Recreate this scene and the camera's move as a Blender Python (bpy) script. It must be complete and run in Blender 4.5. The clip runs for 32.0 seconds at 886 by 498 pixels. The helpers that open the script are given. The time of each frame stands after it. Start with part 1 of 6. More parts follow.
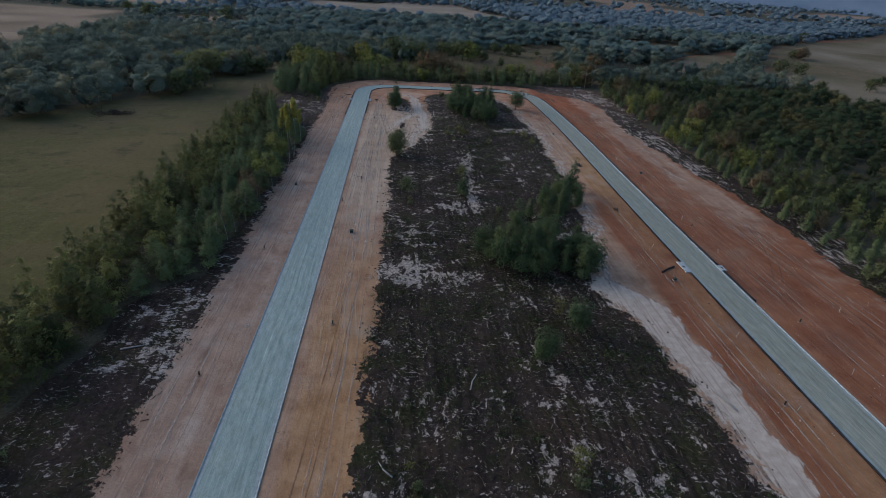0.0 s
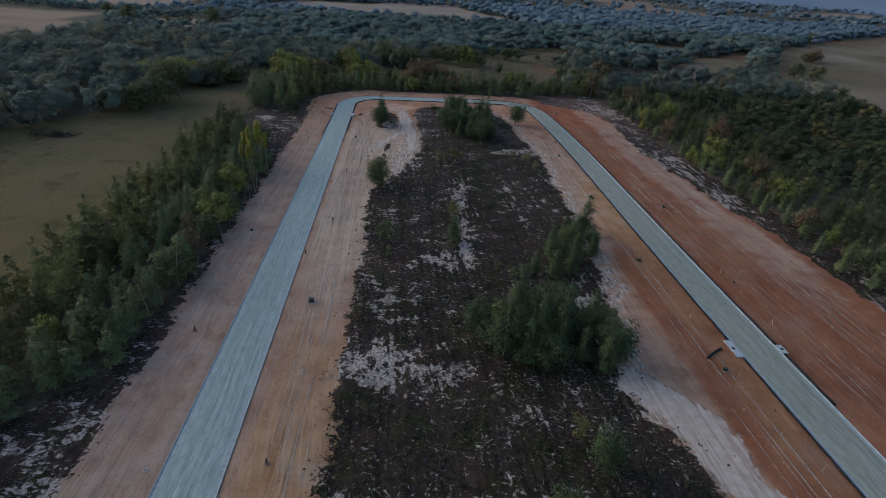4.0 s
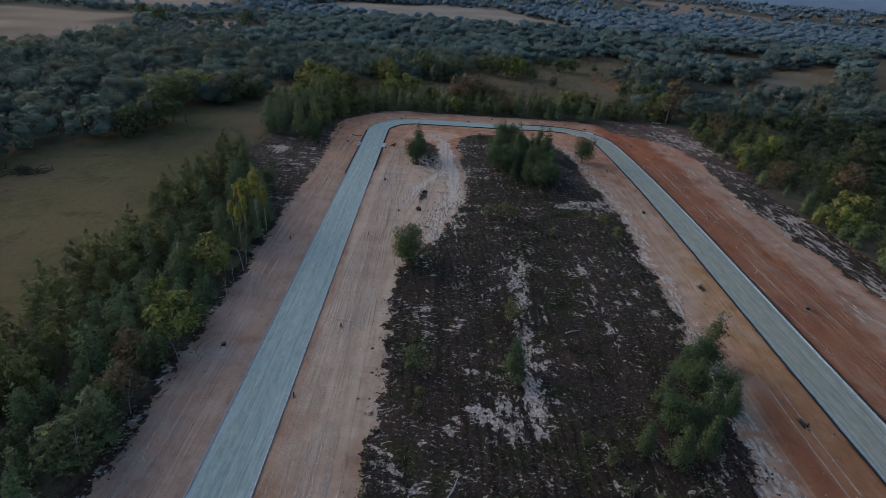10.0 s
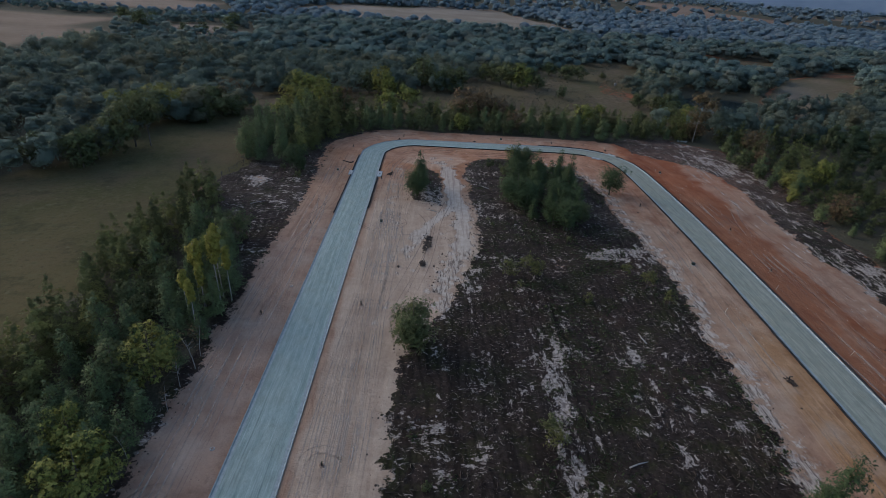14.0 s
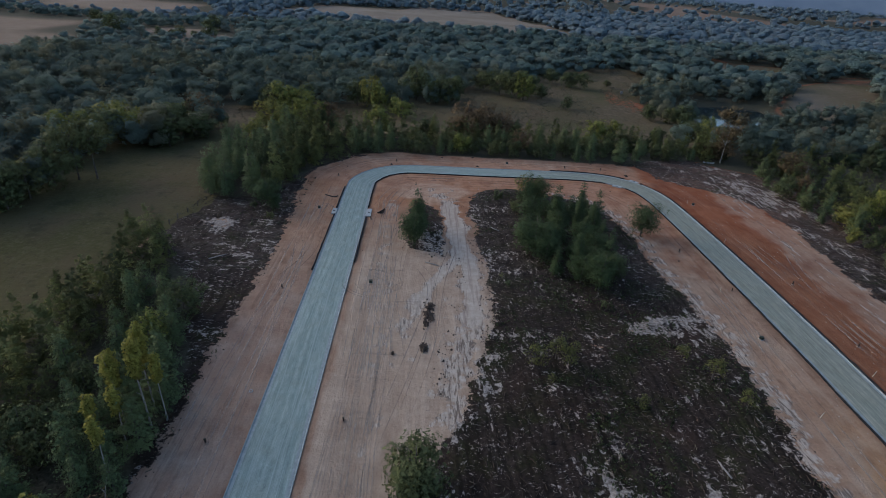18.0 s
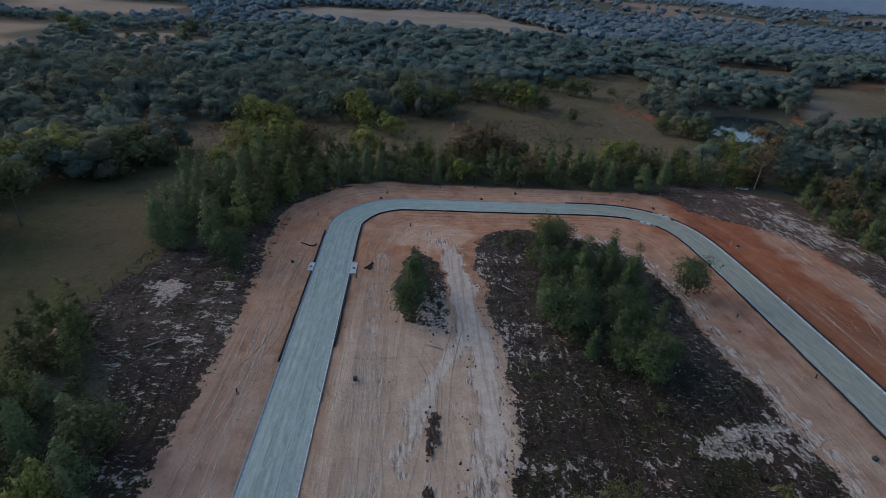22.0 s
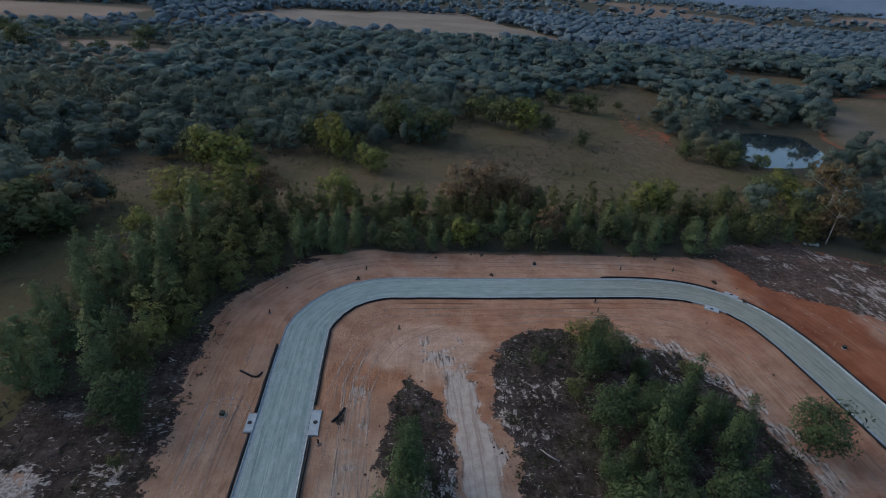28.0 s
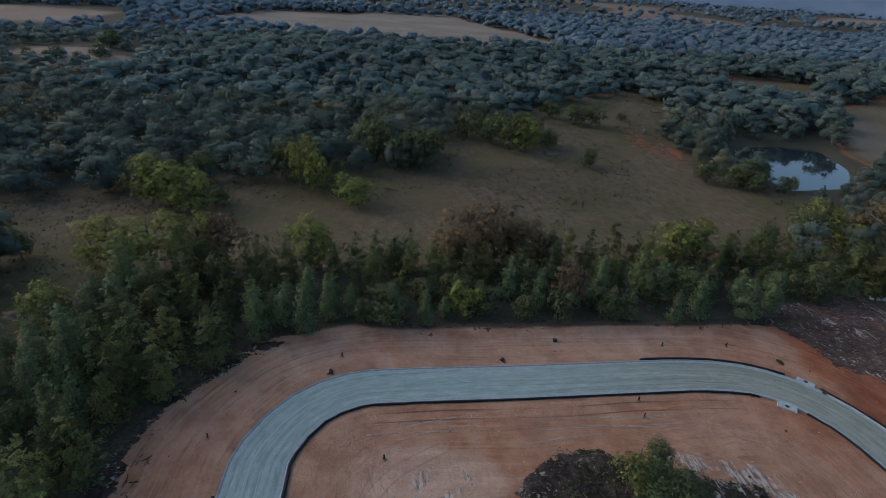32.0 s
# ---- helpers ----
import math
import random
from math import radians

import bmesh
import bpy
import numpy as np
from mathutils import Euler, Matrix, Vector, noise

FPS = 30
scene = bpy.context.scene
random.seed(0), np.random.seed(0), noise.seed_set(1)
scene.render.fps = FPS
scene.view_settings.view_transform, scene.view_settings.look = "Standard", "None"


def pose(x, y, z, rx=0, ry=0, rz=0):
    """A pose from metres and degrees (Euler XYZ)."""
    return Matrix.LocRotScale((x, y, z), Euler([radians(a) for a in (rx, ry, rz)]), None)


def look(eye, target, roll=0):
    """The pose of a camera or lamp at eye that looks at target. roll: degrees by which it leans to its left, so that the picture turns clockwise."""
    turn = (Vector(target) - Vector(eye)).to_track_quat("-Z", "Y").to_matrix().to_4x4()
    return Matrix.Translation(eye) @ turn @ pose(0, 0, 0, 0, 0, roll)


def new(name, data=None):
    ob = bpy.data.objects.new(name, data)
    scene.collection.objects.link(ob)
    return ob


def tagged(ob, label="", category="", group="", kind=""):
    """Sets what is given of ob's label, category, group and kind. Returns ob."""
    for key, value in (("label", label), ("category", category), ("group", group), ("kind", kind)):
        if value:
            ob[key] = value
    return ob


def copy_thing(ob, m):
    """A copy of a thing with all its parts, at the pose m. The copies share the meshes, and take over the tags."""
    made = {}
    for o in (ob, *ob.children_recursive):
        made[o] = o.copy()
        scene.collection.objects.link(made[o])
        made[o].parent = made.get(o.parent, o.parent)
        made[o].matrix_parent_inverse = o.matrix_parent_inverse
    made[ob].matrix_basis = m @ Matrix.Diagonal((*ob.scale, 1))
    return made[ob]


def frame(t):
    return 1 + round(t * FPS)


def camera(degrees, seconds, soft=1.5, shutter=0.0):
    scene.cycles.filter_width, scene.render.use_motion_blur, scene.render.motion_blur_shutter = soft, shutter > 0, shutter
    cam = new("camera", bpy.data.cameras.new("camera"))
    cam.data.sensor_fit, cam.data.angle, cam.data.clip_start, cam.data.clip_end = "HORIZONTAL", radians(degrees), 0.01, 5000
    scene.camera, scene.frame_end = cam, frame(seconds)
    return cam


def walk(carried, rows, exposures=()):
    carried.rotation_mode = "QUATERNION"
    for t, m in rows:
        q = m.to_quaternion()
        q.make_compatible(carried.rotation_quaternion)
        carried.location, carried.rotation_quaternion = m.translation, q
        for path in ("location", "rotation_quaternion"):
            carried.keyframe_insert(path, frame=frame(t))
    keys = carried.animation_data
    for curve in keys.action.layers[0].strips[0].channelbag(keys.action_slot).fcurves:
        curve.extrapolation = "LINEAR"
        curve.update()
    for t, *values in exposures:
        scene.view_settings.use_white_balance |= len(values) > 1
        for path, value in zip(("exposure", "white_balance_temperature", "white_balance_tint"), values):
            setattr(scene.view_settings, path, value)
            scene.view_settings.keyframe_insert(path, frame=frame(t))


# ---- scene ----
cam = camera(79.8, 32.0, soft=0.5)
METRES, EYE, TILT, LEAN, TURN = 232.06, 55.0, 0.0, 0.0, -5.5
ROWS = [
    (0.0, 0.0, 0.0, 0.0, 1.76, -27.36, -3.4),
    (0.5, -0.0001, 0.0152, 0.0004, 1.67, -27.38, -3.38),
    (1.0, 0.0003, 0.0316, 0.0006, 1.6, -27.37, -3.35),
    (1.5, 0.0011, 0.0468, 0.0008, 1.58, -27.4, -3.34),
    (2.0, 0.0022, 0.0634, 0.001, 1.53, -27.4, -3.36),
    (2.5, 0.0035, 0.0788, 0.0013, 1.51, -27.42, -3.31),
    (3.0, 0.0051, 0.0956, 0.0017, 1.5, -27.42, -3.3),
    (3.5, 0.0065, 0.1111, 0.0018, 1.53, -27.4, -3.29),
    (5.5, 0.0103, 0.1754, 0.0035, 1.87, -27.44, -3.3),
    (6.0, 0.009, 0.1926, 0.0034, 2.52, -27.45, -3.33),
    (6.5, 0.0077, 0.2085, 0.0033, 3.57, -27.54, -3.34),
    (7.0, 0.0053, 0.2254, 0.0033, 4.31, -27.58, -3.36),
    (7.5, 0.0026, 0.2409, 0.0035, 4.77, -27.61, -3.38),
    (8.0, -0.0005, 0.2577, 0.0037, 5.1, -27.62, -3.43),
    (8.5, -0.004, 0.273, 0.0036, 5.35, -27.6, -3.45),
    (9.0, -0.0076, 0.2894, 0.0038, 5.53, -27.62, -3.46),
    (9.5, -0.0113, 0.3044, 0.0038, 5.65, -27.61, -3.45),
    (10.0, -0.0151, 0.3206, 0.0037, 5.8, -27.59, -3.48),
    (10.5, -0.0187, 0.3354, 0.0037, 5.91, -27.6, -3.49),
    (11.0, -0.0226, 0.3514, 0.0036, 5.99, -27.58, -3.48),
    (11.5, -0.0257, 0.3662, 0.0036, 6.03, -27.57, -3.47),
    (12.0, -0.0283, 0.3822, 0.0036, 6.05, -27.56, -3.45),
    (12.5, -0.031, 0.397, 0.0036, 6.15, -27.56, -3.46),
    (13.0, -0.0343, 0.413, 0.0035, 6.24, -27.54, -3.46),
    (13.5, -0.0369, 0.4275, 0.0036, 5.76, -27.49, -3.45),
    (14.0, -0.0405, 0.4434, 0.0038, 5.24, -27.47, -3.46),
    (14.5, -0.0435, 0.4581, 0.0038, 5.08, -27.46, -3.46),
    (16.5, -0.0546, 0.5192, 0.0039, 4.47, -27.41, -3.48),
    (17.0, -0.0573, 0.5349, 0.0039, 4.37, -27.41, -3.48),
    (17.5, -0.0598, 0.5495, 0.0041, 4.29, -27.39, -3.46),
    (18.0, -0.0624, 0.5652, 0.0042, 4.23, -27.39, -3.47),
    (18.5, -0.0647, 0.5798, 0.0043, 4.18, -27.39, -3.44),
    (19.0, -0.0674, 0.5957, 0.0044, 4.13, -27.4, -3.45),
    (19.5, -0.0697, 0.6104, 0.0044, 4.11, -27.4, -3.45),
    (20.0, -0.0722, 0.6261, 0.0043, 4.03, -27.4, -3.44),
    (20.5, -0.0744, 0.6407, 0.0044, 3.79, -27.38, -3.44),
    (21.0, -0.0767, 0.6564, 0.0046, 3.49, -27.39, -3.43),
    (21.5, -0.0787, 0.6708, 0.0048, 3.27, -27.37, -3.42),
    (22.0, -0.0811, 0.6865, 0.005, 3.1, -27.35, -3.41),
    (22.5, -0.083, 0.7011, 0.0051, 3.0, -27.35, -3.39),
    (23.0, -0.0851, 0.7168, 0.0053, 2.91, -27.33, -3.38),
    (23.5, -0.087, 0.7313, 0.0054, 2.87, -27.34, -3.38),
    (24.0, -0.0891, 0.7472, 0.0056, 2.82, -27.35, -3.39),
    (24.5, -0.091, 0.7617, 0.0058, 2.8, -27.34, -3.38),
    (25.0, -0.093, 0.7775, 0.006, 2.74, -27.33, -3.38),
    (25.5, -0.0947, 0.792, 0.0062, 2.49, -27.32, -3.39),
    (27.5, -0.1012, 0.8519, 0.0074, 1.61, -27.31, -3.39),
    (28.0, -0.1026, 0.8676, 0.0076, 1.24, -27.28, -3.36),
    (28.5, -0.1039, 0.882, 0.0077, 0.8, -27.24, -3.36),
    (29.0, -0.1052, 0.8976, 0.0079, 0.46, -27.23, -3.35),
    (29.5, -0.1063, 0.9121, 0.0082, 0.27, -27.22, -3.34),
    (30.0, -0.1074, 0.928, 0.0083, 0.14, -27.2, -3.32),
    (30.5, -0.1082, 0.9426, 0.0085, 0.04, -27.2, -3.31),
    (31.0, -0.1094, 0.9587, 0.0087, -0.06, -27.19, -3.32),
    (31.5, -0.1104, 0.9735, 0.0087, -0.15, -27.18, -3.34),
    (32.0, -0.1112, 0.9894, 0.0088, -0.21, -27.17, -3.34),
]
SKY, SUN, EXPOSURE = 0.15, 0.45, 0.27
walk_rows = [(t, pose(0, 0, EYE, TILT, LEAN, TURN) @ pose(METRES * x, METRES * y, METRES * z, 90 + pitch, roll, yaw)) for t, x, y, z, yaw, pitch, roll in ROWS]
walk(cam, walk_rows, exposures=((0.0, EXPOSURE, 5450, 10), (32.0, EXPOSURE, 5450, 10)))

# ---- sky and sun ----
SUN_HEIGHT, SUN_BEARING = 24.0, 295.0          # degrees; bearing clockwise from +y
world = bpy.data.worlds.new("world")
scene.world = world
world.use_nodes = True
wn, wl = world.node_tree.nodes, world.node_tree.links
sky = wn.new("ShaderNodeTexSky")
sky.sky_type, sky.sun_disc = "NISHITA", False
sky.sun_elevation, sky.sun_rotation = radians(SUN_HEIGHT), radians(SUN_BEARING)
sky.air_density, sky.dust_density, sky.ozone_density = 1.2, 3.0, 1.5
wl.new(sky.outputs[0], wn["Background"].inputs[0])
wn["Background"].inputs[1].default_value = SKY
sun = new("sun", bpy.data.lights.new("sun", "SUN"))
sun.data.energy, sun.data.angle, sun.data.color = SUN, radians(60), (1.0, 0.93, 0.85)
bear, high = radians(SUN_BEARING), radians(SUN_HEIGHT)
away = Vector((math.sin(bear) * math.cos(high), math.cos(bear) * math.cos(high), math.sin(high)))
sun.matrix_world = look(away * 300, (0, 0, 0))


# ---- small tools ----
def lattice(ix, iy, seed):
    """A hash of whole numbers to 0..1."""
    h = (ix.astype(np.int64) * 374761393 + iy.astype(np.int64) * 668265263 + seed * 974634777) & 0x7FFFFFFF
    h = ((h ^ (h >> 13)) * 1274126177) & 0x7FFFFFFF
    return ((h ^ (h >> 16)) & 0xFFFF) / 65535.0


def grain(x, y, size, seed=0):
    """Smooth value noise in -1..1 at a size in metres."""
    x, y = np.asarray(x, float) / size, np.asarray(y, float) / size
    ix, iy = np.floor(x), np.floor(y)
    u, v = x - ix, y - iy
    u, v = u * u * (3 - 2 * u), v * v * (3 - 2 * v)
    a, b = lattice(ix, iy, seed), lattice(ix + 1, iy, seed)
    c, d = lattice(ix, iy + 1, seed), lattice(ix + 1, iy + 1, seed)
    return 2 * ((a * (1 - u) + b * u) * (1 - v) + (c * (1 - u) + d * u) * v) - 1


def step01(x, a, b):
    u = np.clip((np.asarray(x, float) - a) / (b - a), 0, 1)
    return u * u * (3 - 2 * u)


def inside(poly, x, y):
    """How far inside a polygon each point lies in metres; negative outside."""
    x, y = np.asarray(x, float), np.asarray(y, float)
    best, hit = np.full(x.shape, 1e9), np.zeros(x.shape, bool)
    for (ax, ay), (bx, by) in zip(poly, poly[1:] + poly[:1]):
        dx, dy = bx - ax, by - ay
        u = np.clip(((x - ax) * dx + (y - ay) * dy) / (dx * dx + dy * dy), 0, 1)
        best = np.minimum(best, (x - ax - u * dx) ** 2 + (y - ay - u * dy) ** 2)
        if ay != by:
            hit ^= ((ay > y) != (by > y)) & (x < ax + (y - ay) * dx / dy)
    return np.where(hit, 1, -1) * np.sqrt(best)


def near(line, x, y):
    """Distance to a polyline."""
    x, y = np.asarray(x, float), np.asarray(y, float)
    best = np.full(x.shape, 1e9)
    for (ax, ay), (bx, by) in zip(line, line[1:]):
        dx, dy = bx - ax, by - ay
        u = np.clip(((x - ax) * dx + (y - ay) * dy) / (dx * dx + dy * dy), 0, 1)
        best = np.minimum(best, (x - ax - u * dx) ** 2 + (y - ay - u * dy) ** 2)
    return np.sqrt(best)


def spline(points, gap):
    """A smooth line through points, sampled about every gap metres."""
    p = np.array([points[0], *points, points[-1]], float)
    out = []
    for i in range(1, len(p) - 2):
        n = max(1, int(np.linalg.norm(p[i + 1] - p[i]) / gap))
        for u in np.arange(n) / n:
            a, b, c, d = p[i - 1:i + 3]
            out.append(0.5 * (2 * b + (c - a) * u + (2 * a - 5 * b + 4 * c - d) * u**2 + (3 * b - a - 3 * c + d) * u**3))
    out.append(p[-2])
    return np.array(out)


def mesh_from(name, verts, faces):
    me = bpy.data.meshes.new(name)
    me.from_pydata([tuple(v) for v in verts], [], [tuple(f) for f in faces])
    return me


def quads_mesh(name, corners):
    """A mesh of loose quads from an array (n, 4, 3); a fifth row holds the way that the foliage swells there."""
    n = len(corners)
    swell = corners[:, 4] if corners.shape[1] == 5 else None
    corners = corners[:, :4]
    me = bpy.data.meshes.new(name)
    me.vertices.add(4 * n)
    me.vertices.foreach_set("co", np.ascontiguousarray(corners, np.float32).ravel())
    me.loops.add(4 * n)
    me.loops.foreach_set("vertex_index", np.arange(4 * n, dtype=np.int32))
    me.polygons.add(n)
    me.polygons.foreach_set("loop_start", np.arange(0, 4 * n, 4, dtype=np.int32))
    me.update(calc_edges=True)
    if swell is not None:
        me.attributes.new("swell", "FLOAT_VECTOR", "POINT").data.foreach_set("vector", np.repeat(swell, 4, 0).astype(np.float32).ravel())
    return me


def part(name, me, material, parent=None, label=""):
    """One mesh object, under a thing or a part."""
    if isinstance(me, bmesh.types.BMesh):
        data = bpy.data.meshes.new(name)
        me.to_mesh(data)
        me.free()
        me = data
    if material and not me.materials:
        me.materials.append(material)
    ob = new(name, me)
    ob.parent = parent
    if label:
        tagged(ob, label)
    return ob


def box(bm, x0, x1, y0, y1, z0, z1, taper=0.0):
    t = taper
    v = [bm.verts.new(c) for c in ((x0, y0, z0), (x1, y0, z0), (x1, y1, z0), (x0, y1, z0), (x0 + t, y0 + t, z1), (x1 - t, y0 + t, z1), (x1 - t, y1 - t, z1), (x0 + t, y1 - t, z1))]
    for f in ((3, 2, 1, 0), (4, 5, 6, 7), (0, 1, 5, 4), (1, 2, 6, 5), (2, 3, 7, 6), (3, 0, 4, 7)):
        bm.faces.new([v[i] for i in f])
    return v


def tube(bm, pts, radii, sides=6):
    """A round tapered tube along points."""
    rings = []
    for i, p in enumerate(pts):
        a, b = Vector(pts[max(i - 1, 0)]), Vector(pts[min(i + 1, len(pts) - 1)])
        q = (b - a).normalized().to_track_quat("Z", "Y")
        rings.append([bm.verts.new(Vector(p) + q @ Vector((math.cos(k * 2 * math.pi / sides) * radii[i], math.sin(k * 2 * math.pi / sides) * radii[i], 0))) for k in range(sides)])
    for r, s in zip(rings, rings[1:]):
        for k in range(sides):
            f = bm.faces.new((r[k], r[(k + 1) % sides], s[(k + 1) % sides], s[k]))
            f.smooth = True
    bm.faces.new(rings[0][::-1]), bm.faces.new(rings[-1])


# ---- materials ----
class Nodes:
    def __init__(self, name, rough=0.9):
        self.mat = bpy.data.materials.new(name)
        self.mat.use_nodes = True
        self.tree = self.mat.node_tree
        self.bsdf = self.tree.nodes["Principled BSDF"]
        self.bsdf.inputs["Roughness"].default_value = rough
        self.bsdf.inputs["Specular IOR Level"].default_value = 0.2

    def node(self, kind, **inputs):
        n = self.tree.nodes.new("ShaderNode" + kind)
        for key, value in inputs.items():
            self.put(n.inputs[key.replace("_", " ")], value)
        return n

    def put(self, socket, value):
        if isinstance(value, bpy.types.NodeSocket):
            self.tree.links.new(value, socket)
        elif isinstance(value, (tuple, list)) and len(value) == 3 and socket.type == "RGBA":
            socket.default_value = (*value, 1)
        else:
            socket.default_value = value

    def where(self, scale=(1, 1, 1), source="Object", turn=0.0):
        m = self.tree.nodes.new("ShaderNodeMapping")
        m.inputs["Scale"].default_value = scale
        m.inputs["Rotation"].default_value = (0, 0, radians(turn))
        if isinstance(source, bpy.types.NodeSocket):
            self.put(m.inputs["Vector"], source)
        else:
            self.put(m.inputs["Vector"], self.tree.nodes.new("ShaderNodeTexCoord").outputs[source])
        return m.outputs[0]

    def noise(self, scale, detail=4.0, vector=None, rough=0.55, warp=0.0):
        n = self.node("TexNoise", Scale=scale, Detail=detail, Roughness=rough, Distortion=warp)
        self.put(n.inputs["Vector"], vector if vector is not None else self.where())
        return n.outputs[0]

    def ramp(self, value, lo, hi, a=0.0, b=1.0):
        n = self.node("MapRange", Value=value, From_Min=lo, From_Max=hi, To_Min=a, To_Max=b)
        n.interpolation_type = "SMOOTHSTEP"
        return n.outputs[0]

    def math(self, op, a, b=0.0):
        n = self.tree.nodes.new("ShaderNodeMath")
        n.operation, n.use_clamp = op, False
        self.put(n.inputs[0], a), self.put(n.inputs[1], b)
        return n.outputs[0]

    def mix(self, f, a, b, blend="MIX"):
        n = self.tree.nodes.new("ShaderNodeMix")
        n.data_type, n.blend_type = "RGBA", blend
        self.put(n.inputs[0], f), self.put(n.inputs[6], a), self.put(n.inputs[7], b)
        return n.outputs[2]

    def attribute(self, name):
        n = self.tree.nodes.new("ShaderNodeAttribute")
        n.attribute_name = name
        s = self.tree.nodes.new("ShaderNodeSeparateColor")
        self.put(s.inputs[0], n.outputs["Color"])
        return s.outputs

    def bump(self, height, strength=0.4, distance=0.1):
        n = self.node("Bump", Height=height, Strength=strength, Distance=distance)
        self.put(self.bsdf.inputs["Normal"], n.outputs[0])

    def colour(self, value):
        self.put(self.bsdf.inputs["Base Color"], value)
        return self.mat


def simple(name, a, b, scale, rough=0.85, bump=0.2, distance=0.02, metal=0.0):
    """Two tones that mix by noise at two sizes, with fine relief."""
    n = Nodes(name, rough)
    f = n.math("ADD", n.math("MULTIPLY", n.noise(scale), 0.6), n.math("MULTIPLY", n.noise(scale * 7), 0.4))
    n.bump(n.noise(scale * 5), bump, distance)
    n.bsdf.inputs["Metallic"].default_value = metal
    return n.colour(n.mix(n.ramp(f, 0.35, 0.65), a, b))


def leaf_material(name, a, b, c, spread=0.35, stand=False, fine=4.5, vary=0.45, holes=0.47):
    """Sprays of fine leaves in three tones that vary spray by spray and tree by tree, with gaps and some light through them."""
    n = Nodes(name, 0.7)
    n.bsdf.inputs["Specular IOR Level"].default_value = 0.08
    island = n.tree.nodes.new("ShaderNodeNewGeometry").outputs["Random Per Island"]
    tree = n.attribute("tone")[0] if stand else n.tree.nodes.new("ShaderNodeObjectInfo").outputs["Random"]
    patch = n.noise(0.09, 2.0, n.where(source=n.tree.nodes.new("ShaderNodeNewGeometry").outputs["Position"]))
    col = n.mix(n.ramp(island, 0.1, 0.9, 0.35, 0.65) if stand else n.ramp(island, 0.1, 0.9), a, b)
    col = n.mix(n.math("MULTIPLY", n.ramp(n.math("ADD", n.math("MULTIPLY", tree, 0.7), n.math("MULTIPLY", patch, 0.5)), 0.6, 0.98), spread), col, c)
    if stand:
        col = n.mix(1.0, col, n.mix(n.math("FRACT", n.math("MULTIPLY", tree, 7.3)), (1 - vary * 1.2, 1 - vary * 1.15, 1 - vary * 1.05), (1 + vary * 0.9, 1 + vary * 0.8, 1 + vary * 0.65)), "MULTIPLY")
    light = n.tree.nodes.new("ShaderNodeBsdfTranslucent")
    n.put(light.inputs[0], col)
    n.colour(col)
    # soft crowns: sprays shade mostly by the swelling of the whole crown
    swell = n.tree.nodes.new("ShaderNodeAttribute")
    swell.attribute_name = "swell"
    world_way = n.tree.nodes.new("ShaderNodeVectorTransform")
    world_way.vector_type, world_way.convert_from, world_way.convert_to = "NORMAL", "OBJECT", "WORLD"
    n.put(world_way.inputs[0], swell.outputs["Vector"])
    own = n.tree.nodes.new("ShaderNodeVectorMath")
    own.operation = "SCALE"
    n.put(own.inputs[0], n.tree.nodes.new("ShaderNodeNewGeometry").outputs["Normal"])
    own.inputs["Scale"].default_value = 0.1 if stand else 0.22
    both = n.tree.nodes.new("ShaderNodeVectorMath")
    n.put(both.inputs[0], world_way.outputs[0]), n.put(both.inputs[1], own.outputs[0])
    unit = n.tree.nodes.new("ShaderNodeVectorMath")
    unit.operation = "NORMALIZE"
    n.put(unit.inputs[0], both.outputs[0])
    n.put(n.bsdf.inputs["Normal"], unit.outputs[0]), n.put(light.inputs["Normal"], unit.outputs[0])
    mixed = n.tree.nodes.new("ShaderNodeMixShader")
    mixed.inputs[0].default_value = 0.6 if stand else 0.3
    n.put(mixed.inputs[1], n.bsdf.outputs[0]), n.put(mixed.inputs[2], light.outputs[0])
    gaps = n.noise(fine, 2.5, n.where(source=n.tree.nodes.new("ShaderNodeNewGeometry").outputs["Position"]), 0.6)
    leafy = n.tree.nodes.new("ShaderNodeMixShader")
    n.put(leafy.inputs[0], n.ramp(gaps, holes, holes + 0.04))
    n.put(leafy.inputs[1], n.tree.nodes.new("ShaderNodeBsdfTransparent").outputs[0]), n.put(leafy.inputs[2], mixed.outputs[0])
    n.put(n.tree.nodes["Material Output"].inputs[0], leafy.outputs[0])
    return n.mat


